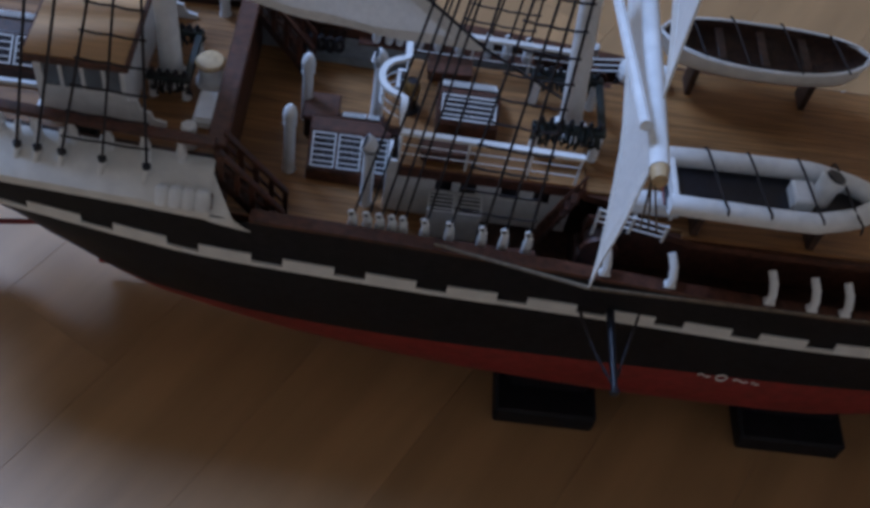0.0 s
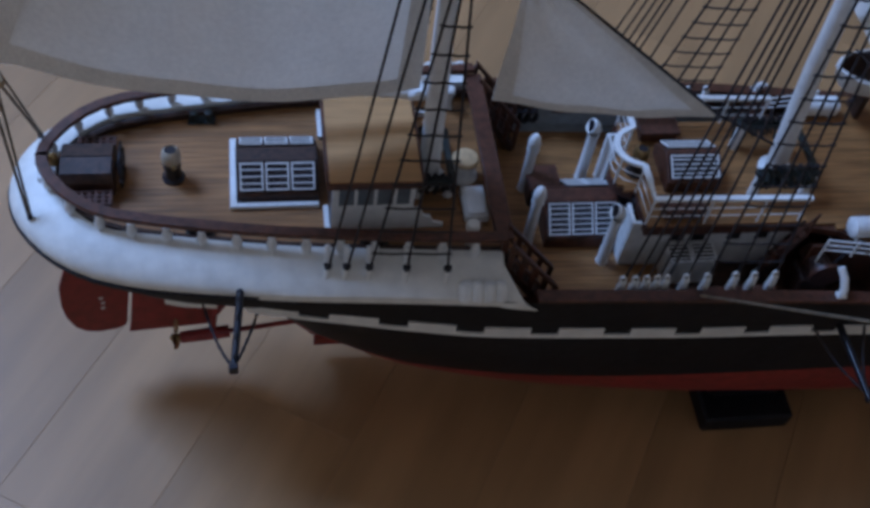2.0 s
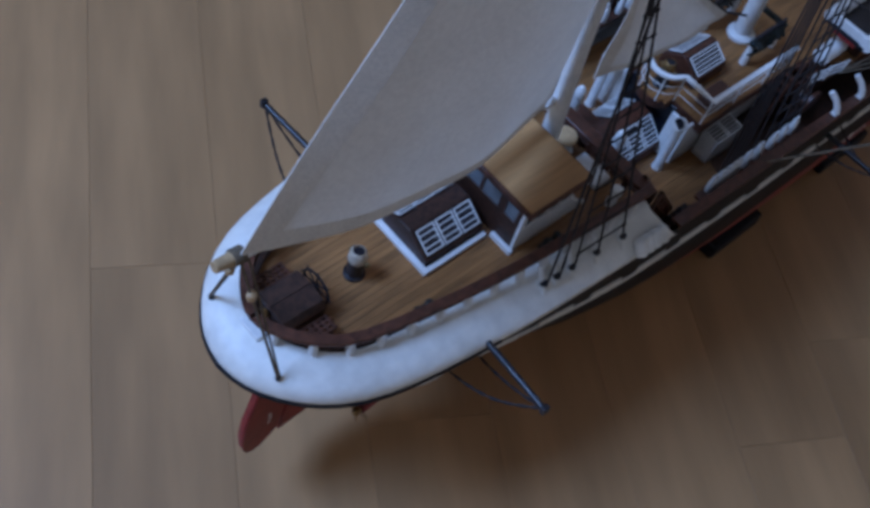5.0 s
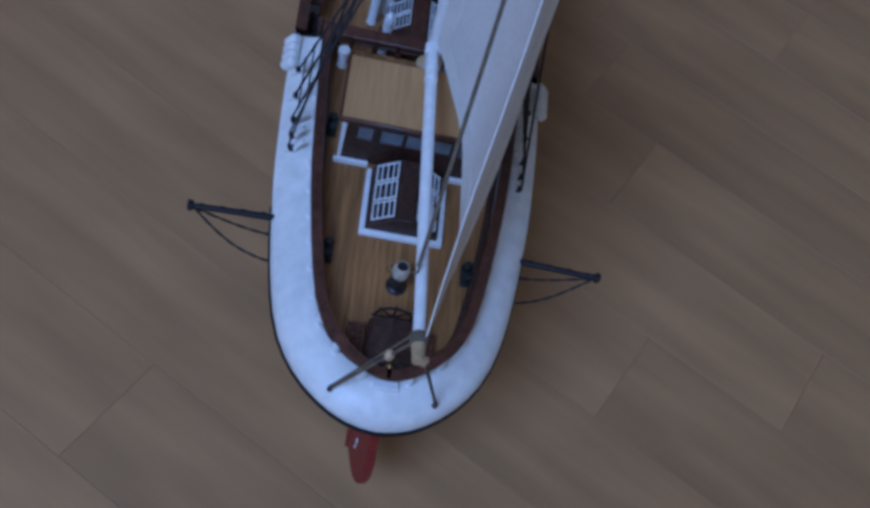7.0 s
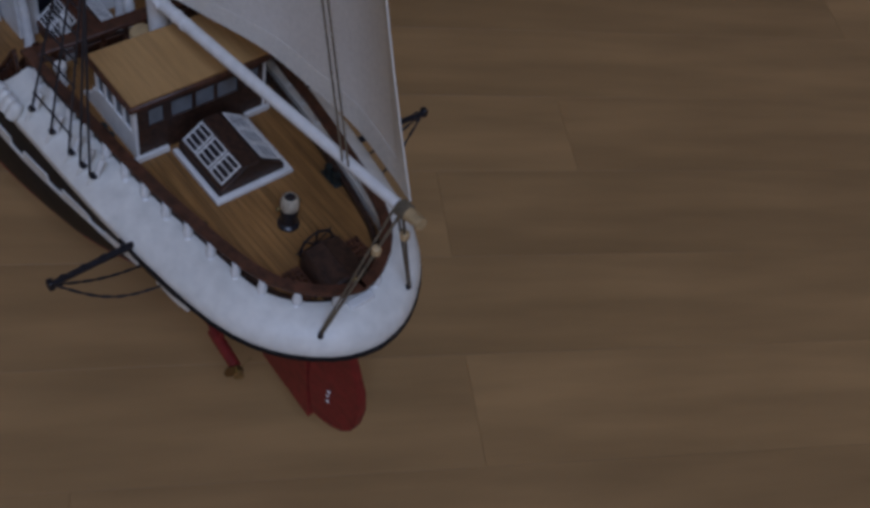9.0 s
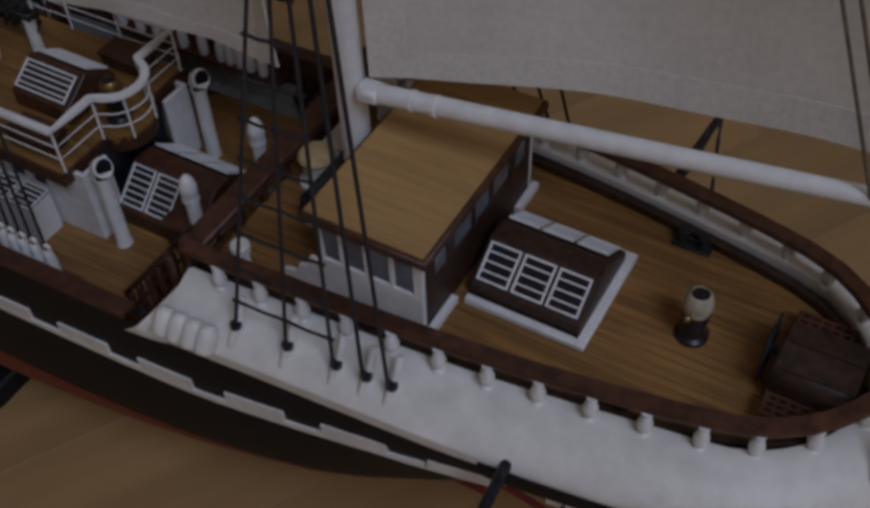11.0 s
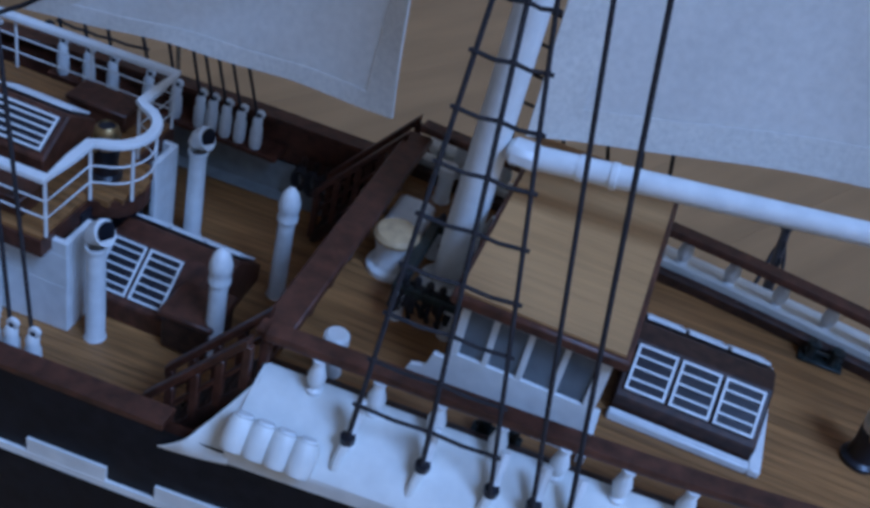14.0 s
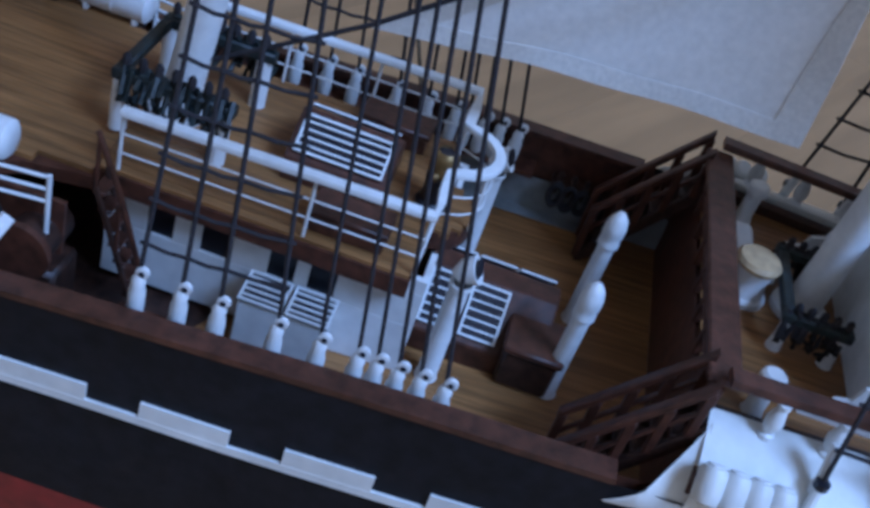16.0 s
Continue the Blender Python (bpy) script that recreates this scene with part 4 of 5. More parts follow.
# ---- main deck things ----
def vents():
    for i, (x, y, zt) in enumerate(((229.6, 15.8, 134), (226.5, -12.2, 134.6))):
        v = thing("mushroom_ventilator", (x, y, DECKZ(x)), "tall white ventilator with a domed cap on the main deck", "ventilator", group="domed ventilators")
        z = DECKZ(x)
        h = zt - z
        part("pipe", lathe((x, y, z), [(2.6, 0), (2.2, 1.2), (2.05, h - 10)], 14), WHITE, v, "white pipe")
        part("cap", lathe((x, y, z + h - 10), [(2.2, 0), (2.6, 0.4), (2.6, 1.5), (2.25, 2.4), (2.6, 3.6), (2.65, 5.6), (2.05, 8.0), (0.95, 9.6), (0.1, 10)], 16), WHITE, v, "white domed cap")
    for s in (1, -1):
        x, y = 256.4, s * 22.4
        z = DECKZ(x)
        v = thing("cowl_ventilator", (x, y, z), "tall white cowl ventilator with a dark round mouth", "ventilator", group="cowl ventilators")
        part("pipe", lathe((x, y, z), [(2.7, 0), (2.3, 1.0), (2.15, 26.5), (2.6, 27), (2.6, 28)], 14), WHITE, v, "white pipe")
        d = Vector((-0.95, 0.12, 0.28)).normalized()
        c = Vector((x, y, z + 28))
        bm = tube([c, c + Vector((0.2, 0, 2.0)), c + Vector((-0.4, 0, 3.4)), c + Vector((-1.8, 0, 4.4)) + d * 0.4], 2.3, 14, r1=3.2)
        cowl = part("cowl", bm, WHITE, v, "white flared cowl")
        part("mouth", lathe(c + Vector((-1.8, 0, 4.4)) + d * 0.5, [(2.6, 0), (2.6, 0.35)], 14, axis=d), NAVY, cowl, "dark open mouth")


def midship_skylight():
    sk = skylight("main_deck_skylight", 233, 264, 99, 4.3, 114.6, 14.2, 106.3, 3, 6, "dark red-brown skylight with white louvred leaves on the main deck", cover=False, yside=15.6, blank=((1, 0),))
    b = thing("hatch_cover", (235, 12, 99.5), "dark brown box hatch beside the skylight", "hatch")
    part("box", box(229.5, 242, 5.5, 18.5, 100, 110, 0.8), DARKWOOD, b)
    part("lid", box(228.8, 242.7, 5, 19.2, 110, 111.8, 0.6), BROWN, b)


def deadeyes():
    base = thing("fairlead_post", (0, 0, 0), "white bottle-shaped belaying post with a dark eye on the bulwark", "belaying post", group="bulwark posts")
    part("post", lathe((0, 0, 0), [(1.5, 0), (1.8, 1), (1.75, 6), (1.35, 7.4), (1.5, 8.8), (0.9, 10.0)], 10), WHITE, base)
    bm = lathe((-0.6, 0, 11.0), [(0.7, -0.55), (1.35, -0.4), (1.35, 0.4), (0.7, 0.55)], 10, axis=(0, 1, 0))
    eye = part("eye", bm, WHITE, base)
    part("eye_hole", lathe((-0.6, 0, 11.0), [(0.6, -0.75), (0.6, 0.75)], 8, axis=(0, 1, 0)), NAVY, eye, "dark eye")
    xs = [253.2, 258.2, 262.6, 266.8, 270.6, 278.2, 286.8, 298.2, 305.8, 314.2]
    first = True
    for s in (1, -1):
        for x in xs:
            m = Matrix.Translation(Vector((x, s * 49.6, 113.9)) * MM)
            if first:
                base.matrix_basis = m
                first = False
            else:
                copy_thing(base, m)
    # pin shelf below the posts
    for s in (1, -1):
        line = [(x, s * 51.5, 112.6) for x in range(246, 322, 8)]
        if s > 0:
            line = line[::-1]
        part("pin_shelf", band(line, [(-4, 0), (5.5, 0), (5.5, 1.2), (-4, 1.2)]), BROWN, ship, "brown shelf along the bulwark")
    # curved white bulwark knees further forward
    for s in (1, -1):
        for x in (340, 364, 401, 417, 429.5, 446, 462, 480):
            zb = KNUCKLE(x) + 1.5
            part("knee_foot", box(x - 0.4, x + 3.6, s * 57.8, s * 54.6, zb - 0.2, zb + 1.1, 0.3), WHITE, ship)
            pts = [(x + 1.6, s * 56.6, zb + 0.4), (x + 2.0, s * 55.4, zb + 3.2), (x + 1.6, s * 52.8, zb + 6.6), (x + 0.2, s * 49.4, zb + 9.6)]
            part("bulwark_knee", tube(pts, 1.7, 8, r1=1.5), WHITE, ship, "white curved bulwark knee")
    # posts along the poop bulwark, where the mizzen shrouds are set up
    b2 = thing("poop_deadeye_post", (0, 0, 0), "white shroud post with a dark deadeye on the poop bulwark", "deadeye post", group="poop shroud posts")
    part("post", tube([(0, 1.5, 0), (0, 0.4, 4.5), (0, -2.2, 9.5)], 1.25, 8, r1=1.0), WHITE, b2)
    part("deadeye", lathe((0, 2.2, 3.2), [(0.6, -0.9), (1.5, -0.7), (1.5, 0.7), (0.6, 0.9)], 8), NAVY, b2, "dark deadeye")
    part("chain_plate", tube([(0, 2.4, 2.6), (0.5, 3.9, -0.2), (0.7, 5.0, -2.8)], 0.95, 8), CREAM, b2)
    first = True
    for s in (1, -1):
        for x in (142.2, 148.8, 156.8, 170.0, 184.6):
            m = Matrix.Translation(Vector((x, s * (RAIL(x) + (5.8 if s > 0 else 3.6)), 131.8 if s > 0 else 132.8)) * MM) @ Matrix.Rotation(0 if s > 0 else math.pi, 4, "Z")
            if first:
                b2.matrix_basis = m
                first = False
            else:
                copy_thing(b2, m)


# ---- bridge ----
BRIDGE_Z = 127.6


def bridge():
    h = thing("bridge_house", (298, 0, 98), "white bridge house with brown planked bridge deck above", "deckhouse")
    for s in (1, -1):
        y = s * 24.0
        bm = bmesh.new()
        ya, yb = sorted((y, y - s * 1.5))
        wins = [(281, 287), (290, 296), (305, 311), (317, 323)]
        box(262.8, 332, ya, yb, 97.5, 112, 0.2, bm)
        wall = part("side_wall", bm, WHITE, h, "white side wall", smooth=False)
        part("window_head", box(262.8, 332, ya, yb, 121, 125, 0.2), WHITE, wall, smooth=False)
        e = 262.8
        for a, b in wins:
            part("window_post", box(e, a, ya, yb, 112, 121, 0.1), WHITE, wall, smooth=False)
            e = b
        part("window_post", box(e, 332, ya, yb, 112, 121, 0.1), WHITE, wall, smooth=False)
        for a, b in wins:
            part("window_pane", box(a, b, y - s * 1.0 - 0.2, y - s * 1.0 + 0.2, 112, 121, 0), NAVY, wall, "dark window", smooth=False)
    for name, y0, y1 in (("after_wall", -22.5, -13.5), ("after_wall", 13.5, 22.5)):
        part(name, box(262.8, 264.3, y0, y1, 97.8, 125, 0.2), WHITE, h, "white after wall", smooth=False)
    # shallow recess: near-black colour stands in for the shade inside the doorway
    part("after_wall", box(266, 267.4, -13.5, 13.5, 97.8, 125, 0.2), NAVY, h, "recessed doorway wall, coloured near-black for the shade in it", smooth=False)
    part("fore_wall", box(330.5, 332, -22.5, 22.5, 97.5, 125, 0.2), WHITE, h, "white fore wall", smooth=False)
    # bridge deck with a rounded bay over the after end
    bay = [(266.5, 28), (266.5, 9.6)] + [(266.5 - 8.6 * math.sin(math.pi * k / 12), 9.4 * math.cos(math.pi * k / 12)) for k in range(1, 12)] + [(266.5, -9.6), (266.5, -28)]
    out = [(334, -28), (334, 28)] + bay
    fas = part("bridge_deck", sheet([(x, y) for x, y in out], 122.4, 126.8), BROWN, h, "brown bridge deck edge", smooth=False)
    for k in range(-10, 11):
        ya, yb = k * 2.6 - 1.25, k * 2.6 + 1.25
        xa = 267.0 if abs(k) > 3 else 266.5 - 8.0 * math.sqrt(max(0, 1 - (k * 2.6 / 9.4) ** 2))
        part("plank", box(xa, 333.5, ya, yb, 126.0, BRIDGE_Z, 0), DECK, fas, smooth=False)
    # white handrail with thin lower rails and stanchions
    r = thing("bridge_rail", (298, 0, BRIDGE_Z), "white bridge rail with thin wire lower rails", "railing")
    line = [(330, 26.6, 141), (298, 26.6, 141.8), (266, 26.6, 142.6), (266, 17, 142.6), (266, 10.4, 142.6)]
    line += [(266 - 8.8 * math.sin(math.pi * k / 12), 9.4 * math.cos(math.pi * k / 12), 142.6) for k in range(1, 12)]
    line += [(266, -10.4, 142.6), (266, -17, 142.6), (266, -26.6, 142.6), (298, -26.6, 141.8), (330, -26.6, 141)]
    part("handrail", band(line, [(-1.25, 0), (1.25, 0), (1.4, 0.6), (1.1, 1.3), (-1.1, 1.3), (-1.4, 0.6)]), WHITE, r, "flat white handrail")
    for dz in (5.0, 9.6):
        part("wire", tube([(x, y, BRIDGE_Z + dz + (z - 142.6) * 0.5) for x, y, z in line], 0.24, 5), WHITE, r)
    for x, y in ((329.5, 26.6), (312, 26.6), (290, 26.6), (266.4, 26.2), (266.2, 10), (258.5, 5), (258.5, -5), (266.2, -10), (266.4, -26.2), (290, -26.6), (312, -26.6), (329.5, -26.6)):
        part("stanchion", tube([(x, y, BRIDGE_Z - 0.3), (x, y, 141.6)], 0.42, 6), WHITE, r)
    skylight("bridge_skylight", 278, 300.6, BRIDGE_Z, 1.7, 139.6, 9.4, 134.6, 1, 5, "dark wooden skylight with white louvred leaves on the bridge", cover=False, yside=10.6)
    binnacle(268.2, 0.4, BRIDGE_Z, 0.92, metal=BRASS, look_of="polished brass")
    lk = thing("deck_locker", (281, -20, BRIDGE_Z), "low mahogany locker on the bridge deck", "locker")
    part("body", box(274, 290, -24.6, -16.5, BRIDGE_Z, 131.6, 0.4), BROWN, lk)
    part("lid", box(273.4, 290.6, -25.2, -15.9, 131.6, 133.2, 0.4), BROWN, lk)
    copy_thing(lk, Matrix.Translation(Vector((281, 20.9, BRIDGE_Z)) * MM))
    for s in (1, -1):
        g = thing("grating_chest", (289, s * 30, DECKZ(289)), "white chest with a dark grating lid beside the bridge house", "chest", group="grating chests")
        part("body", box(279.5, 298.5, s * 25, s * 34, DECKZ(289), 112, 0.4), WHITE, g)
        for k in range(2):
            a = 279 + k * 10.2
            louvre_panel(g, [(a, s * 25.6, 113.0), (a + 9.4, s * 25.6, 113.0), (a + 9.4, s * 34.4, 112.3), (a, s * 34.4, 112.3)], 5)


def bridge_ladder(s):
    l = thing("bridge_ladder", (324, s * 31, DECKZ(318)), "steep dark wooden ladder from the bridge to the main deck", "ladder", group="bridge ladders")
    top, foot = Vector((331, 0, 129)), Vector((319, 0, DECKZ(319)))
    for y in (s * 28.8, s * 34.2):
        part("stringer", plate((top.x, y, top.z), (foot.x, y, foot.z + 1.2), 3.0, 1.2), DARKWOOD, l)
    for k in range(8):
        c = foot.lerp(top, (k + 0.6) / 8.4)
        part("tread", box(c.x - 1.4, c.x + 1.4, s * 28.8, s * 34.2, c.z, c.z + 0.8, 0.15), BROWN, l)
    part("handrail", tube([(331, s * 34.4, 141), (325, s * 34.4, 127), (319.5, s * 34.4, 111)], 0.6, 6), BROWN, l)
    for q in (0.05, 0.5, 0.95):
        c = foot.lerp(top, q)
        part("stanchion", tube([(c.x, s * 34.4, c.z), (c.x + 0.2, s * 34.4, c.z + 12.5)], 0.45, 6), BROWN, l)


def main_mast():
    m = thing("main_mast", (327, 0, BRIDGE_Z), "white painted main mast with dark mast hoops", "mast")
    part("pole", tube([(328, 0, BRIDGE_Z), (322, 0, 185), (306, 0, 520)], 4.3, 18, r1=3.0), WHITE, m, "white mast pole")
    part("collar", lathe((328, 0, BRIDGE_Z), [(7, 0), (7, 1.5), (5.4, 2.4), (4.4, 3)], 18), WHITE, m)
    f = thing("fife_rail", (325, 0, BRIDGE_Z), "dark green pin rail on white posts round the main mast", "pin rail", group="fife rails")
    for s in (1, -1):
        part("side_beam", box(311.5, 338, s * 13 - 1.7, s * 13 + 1.7, 139.6, 142.2, 0.4), GREEN, f)
        for x in (314, 336):
            part("post", lathe((x, s * 13, BRIDGE_Z), [(2.0, 0), (1.9, 11), (1.9, 12)], 10), WHITE, f, "white post")
        for k in range(7):
            part("belaying_pin", lathe((314.5 + k * 3.5, s * 13, 137.6), [(0.5, 0), (0.5, 4.6), (0.9, 5.2), (1.0, 7.2), (0.4, 8.2)], 8), ROPE, f)
        bm = bmesh.new()
        for k in range(24):
            rr = random.Random(100 + k * 2 + s)
            x = 312.5 + k
            tube([(x, s * 13 + rr.uniform(-1, 1), 143.2), (x + rr.uniform(-1, 1), s * (15.4 + rr.uniform(0, 1.2)), 138.5 + rr.uniform(-2, 2)), (x + rr.uniform(-1, 1), s * (13 + rr.uniform(-1, 2)), 133.5 + rr.uniform(-2, 3))], 0.7, 5, bm)
        part("rope_coil", bm, GREEN, f, "dark rope coils hanging on the pins")
    part("cross_beam", box(335.4, 338, -11.2, 11.2, 139.7, 142.1, 0.4), GREEN, f)


def spar_deck():
    d = thing("boat_deck", (430, 0, 95), "brown planked boat deck forward of the bridge", "deck")
    half = curve([(334, 28), (348, 31), (356, 38), (372, 44), (430, 45), (520, 44)])
    xs = [334, 341, 348, 356, 364, 372, 400, 430, 475, 520]
    edge = part("deck_edge", sheet([(x, half(x)) for x in xs] + [(x, -half(x)) for x in reversed(xs)], 121.4, 124.6), BROWN, d, "brown deck edge", smooth=False)
    for k in range(-17, 18):
        y = k * 2.6
        lo = next((x for x in range(334, 520, 2) if half(x) > abs(y) + 1.4), None)
        if lo:
            part("plank", box(lo, 519, y - 1.25, y + 1.25, 124, 125.8, 0), DECK, edge, smooth=False)
    for s in (1, -1):
        part("support_wall", box(336, 516, s * 34, s * 35.2, 90, 121.4, 0.1), BROWN, d, "brown panelled side below the deck", smooth=False)
        w = thing("deck_winch", (341, s * 36, DECKZ(341)), "dark brown deck winch crowded beside the bridge house", "winch", group="deck winches")
        part("frame", box(334, 348, s * 31, s * 42, DECKZ(341), 108, 1.0), DARKWOOD, w)
        part("drum", tube([(341, s * 29.5, 112), (341, s * 44, 112)], 5.0, 14), DARKWOOD, w, "dark drum")
        part("gear", tube([(341, s * 43, 113.5), (341, s * 44.6, 113.5)], 6.8, 18), BROWN, w, "brown gear wheel")
        part("brake_lever", tube([(345, s * 38, 108), (350, s * 38, 121)], 0.7, 6), ROPE, w)
        l = thing("boarding_rail", (351, s * 41, 125), "small white three-bar rail at the boat deck corner", "railing", group="boarding rails")
        for z in (127.5, 130.5, 133.5):
            part("bar", tube([(338, s * 38.5, z - 4), (352, s * 40.5, z - 4), (362, s * 42.5, z - 4)], 0.4, 6), WHITE, l)
        for x, y in ((338, 38.5), (350, 40.2), (361.8, 42.4)):
            part("stanchion", tube([(x, s * y, 108 if x < 340 else 121), (x, s * y, 130)], 0.55, 6), WHITE, l)
        rf = thing("liferaft_canister", (357, s * 33, 125.8), "white cylindrical liferaft canister on its cradle", "liferaft", group="liferafts")
        part("canister", lathe((348.5, s * 33, 130.4), [(3.2, 0), (4.3, 0.8), (4.3, 8.6), (4.5, 8.8), (4.5, 9.4), (4.3, 9.6), (4.3, 17.4), (3.2, 18.2)], 16, axis=(1, 0, 0)), WHITE, rf)
        for x in (351.5, 364):
            part("cradle", box(x - 0.7, x + 0.7, s * 33 - 3.4, s * 33 + 3.4, 125.8, 127.6, 0.2), WHITE, rf)


def boat(name, cx, cy, length, beam, z, depth, outer, inner, label, red=False, rigid=True):
    b = thing(name, (cx, cy, z), label, "boat", group="ship's boats")

    def w(u):
        return beam / 2 * max(0.0, 1 - abs(2 * u - 1) ** 2.6) ** 0.62
    rows, irows = [], []
    for i in range(21):
        u = i / 20
        x = cx - length / 2 + length * u
        h = w(u)
        sheer = 2.2 * (2 * u - 1) ** 2
        row = []
        for k in range(13):
            a = math.pi * k / 12
            row.append((x, cy - h * math.cos(a), z + 2 + depth + sheer - (depth + sheer * 0.4) * math.sin(a) ** 0.7 * (0.25 + 0.75 * min(1, h / (beam * 0.3)))))
        rows.append(row)
        irows.append([(px, cy + (py - cy) * 0.88, pz + 1.0) for px, py, pz in row])
    part("shell", grid(rows), outer, b)
    low = [[(px, cy + (py - cy) * 1.03, pz - 0.15) for px, py, pz in r[3:10]] for r in rows[2:19]]
    part("bottom_paint", grid(low), RED, b, "red painted boat bottom")
    part("inside", grid(irows), inner, b)
    gun = bmesh.new()
    for s in (-1, 1):
        tube([(cx - length / 2 + length * i / 20, cy + s * w(i / 20), z + 2 + depth + 2.2 * (2 * i / 20 - 1) ** 2) for i in range(21)], 0.9, 6, gun)
    part("gunwale", gun, WHITE, b, "white gunwale")
    for u in (0.3, 0.5, 0.7):
        x = cx - length / 2 + length * u
        part("thwart", box(x - 1.6, x + 1.6, cy - w(u) * 0.85, cy + w(u) * 0.85, z + depth - 0.2, z + depth + 0.8, 0.2), inner, b)
    for u in (0.22, 0.78):
        x = cx - length / 2 + length * u
        part("chock", box(x - 1.2, x + 1.2, cy - 5, cy + 5, 125.8, z + 5, 0.4), DARKWOOD, b, "dark boat chock")
    for u in (0.18, 0.38, 0.62, 0.85):
        x = cx - length / 2 + length * u
        pts = [(x + (k - 5) * 0.5, cy + w(u) * 1.06 * math.cos(math.pi * k / 10), z + 3 + depth + 0.8 + 0.5 * math.sin(math.pi * k / 10)) for k in range(11)]
        part("lashing", tube(pts, 0.4, 5), ROPE, b, "dark lashing rope")


def inflatable(cx, cy, z):
    b = thing("inflatable_boat", (cx, cy, z), "white inflatable boat with dark floor and steering console", "boat", group="ship's boats")
    ln, bw = 74, 27
    loop = [(cx - ln / 2, cy - bw / 2 + 2.6), (cx + ln * 0.18, cy - bw / 2 + 1.6), (cx + ln * 0.38, cy - bw * 0.28), (cx + ln / 2, cy - 2), (cx + ln / 2, cy + 2), (cx + ln * 0.38, cy + bw * 0.28), (cx + ln * 0.18, cy + bw / 2 - 1.6), (cx - ln / 2, cy + bw / 2 - 2.6)]
    pts = []
    for a, c in zip(loop, loop[1:]):
        for k in range(4):
            pts.append((a[0] + (c[0] - a[0]) * k / 4, a[1] + (c[1] - a[1]) * k / 4, z + 8.5 + 2.5 * max(0, (a[0] - cx) / ln)))
    pts.append((*loop[-1], z + 8.5))
    part("buoyancy_tube", tube(pts, 3.6, 12), WHITE, b, "fat white buoyancy tube")
    part("floor", sheet([(x, y) for x, y, _ in pts], z + 4.6, z + 6.4), NAVY, b, "dark floor", smooth=False)
    part("hull", sheet([(x, cy + (y - cy) * 0.6) for x, y, _ in pts], z + 2.6, z + 4.8), RED, b, "red underside", smooth=False)
    part("transom", box(cx - ln / 2 + 1, cx - ln / 2 + 3, cy - bw / 2 + 5, cy + bw / 2 - 5, z + 5, z + 11, 0.3), WHITE, b)
    con = part("console", box(cx + 6, cx + 14, cy - 5, cy + 5, z + 6, z + 12, 0.8), WHITE, b, "white console")
    part("cowl", lathe((cx + 17, cy + 2, z + 6), [(4.4, 0), (4.0, 6), (4.6, 9), (4.4, 10.5)], 14, axis=(0.25, 0.15, 1)), WHITE, con)
    part("cowl_mouth", lathe((cx + 19.8, cy + 3.6, z + 16.3), [(3.4, 0), (3.4, 0.5)], 14, axis=(0.25, 0.15, 1)), NAVY, con, "dark round mouth")
    for u in (-0.32, -0.12, 0.12, 0.3):
        x = cx + ln * u
        part("lashing", tube([(x + k * 0.6, cy + (bw / 2 + 0.8) * math.cos(math.pi * k / 10), z + 12.4 if 0 < k < 10 else z + 9) for k in range(11)], 0.45, 5), ROPE, b, "dark lashing rope")
    for x in (cx - 22, cx + 20):
        part("chock", box(x - 1.4, x + 1.4, cy - 7, cy + 7, 125.8, z + 4, 0.4), DARKWOOD, b)


def stand():
    st = thing("display_stand", (400, 0, 0), "black wooden display stand under the hull", "stand")
    for x0, x1 in ((322, 366), (430, 477)):
        part("foot", box(x0, x1, -54, 54, 0, 11, 1.2), BLACK, st, "black foot block")
        for s in (1, -1):
            part("cradle_arm", box(x0 + 4, x1 - 4, s * 18, s * 42, 10.5, 30, 2.0), BLACK, st)
    part("beam", box(340, 460, -6, 6, 1, 9, 1.0), BLACK, st)


# ---- rigging and sails ----
def shrouds(s, feet, head, n_rat, z0, label, taper_head=5.0):
    g = thing("shroud_rigging", (feet[0][0], s * feet[0][1], feet[0][2]), label, "rigging", group="shrouds")
    hd = Vector(head)
    heads = [hd + Vector(((k - (len(feet) - 1) / 2) * taper_head / max(1, len(feet) - 1), 0, 0)) for k in range(len(feet))]
    ft = [Vector((x, s * y, z)) for x, y, z in feet]
    for a, b in zip(ft, heads):
        part("shroud", tube([a, a + (b - a) * 0.5, b], 0.48, 6), ROPE, g)
    for k in range(n_rat):
        u = (z0 + k * 9.2 - feet[0][2]) / (hd.z - feet[0][2])
        row = [a + (b - a) * u for a, b in zip(ft, heads)]
        pts = []
        for a, b in zip(row, row[1:]):
            pts += [a, a + (b - a) * 0.5 + Vector((0, 0, -0.45))]
        e = (row[-1] - row[0]).normalized() * 1.1
        part("ratline", tube([row[0] - e] + pts + [row[-1], row[-1] + e], 0.42, 5), ROPE, g)
        for q in row:
            part("hitch", lathe(q - Vector((0, 0, 0.6)), [(0.5, 0), (0.8, 0.5), (0.5, 1.2)], 6), ROPE, g)


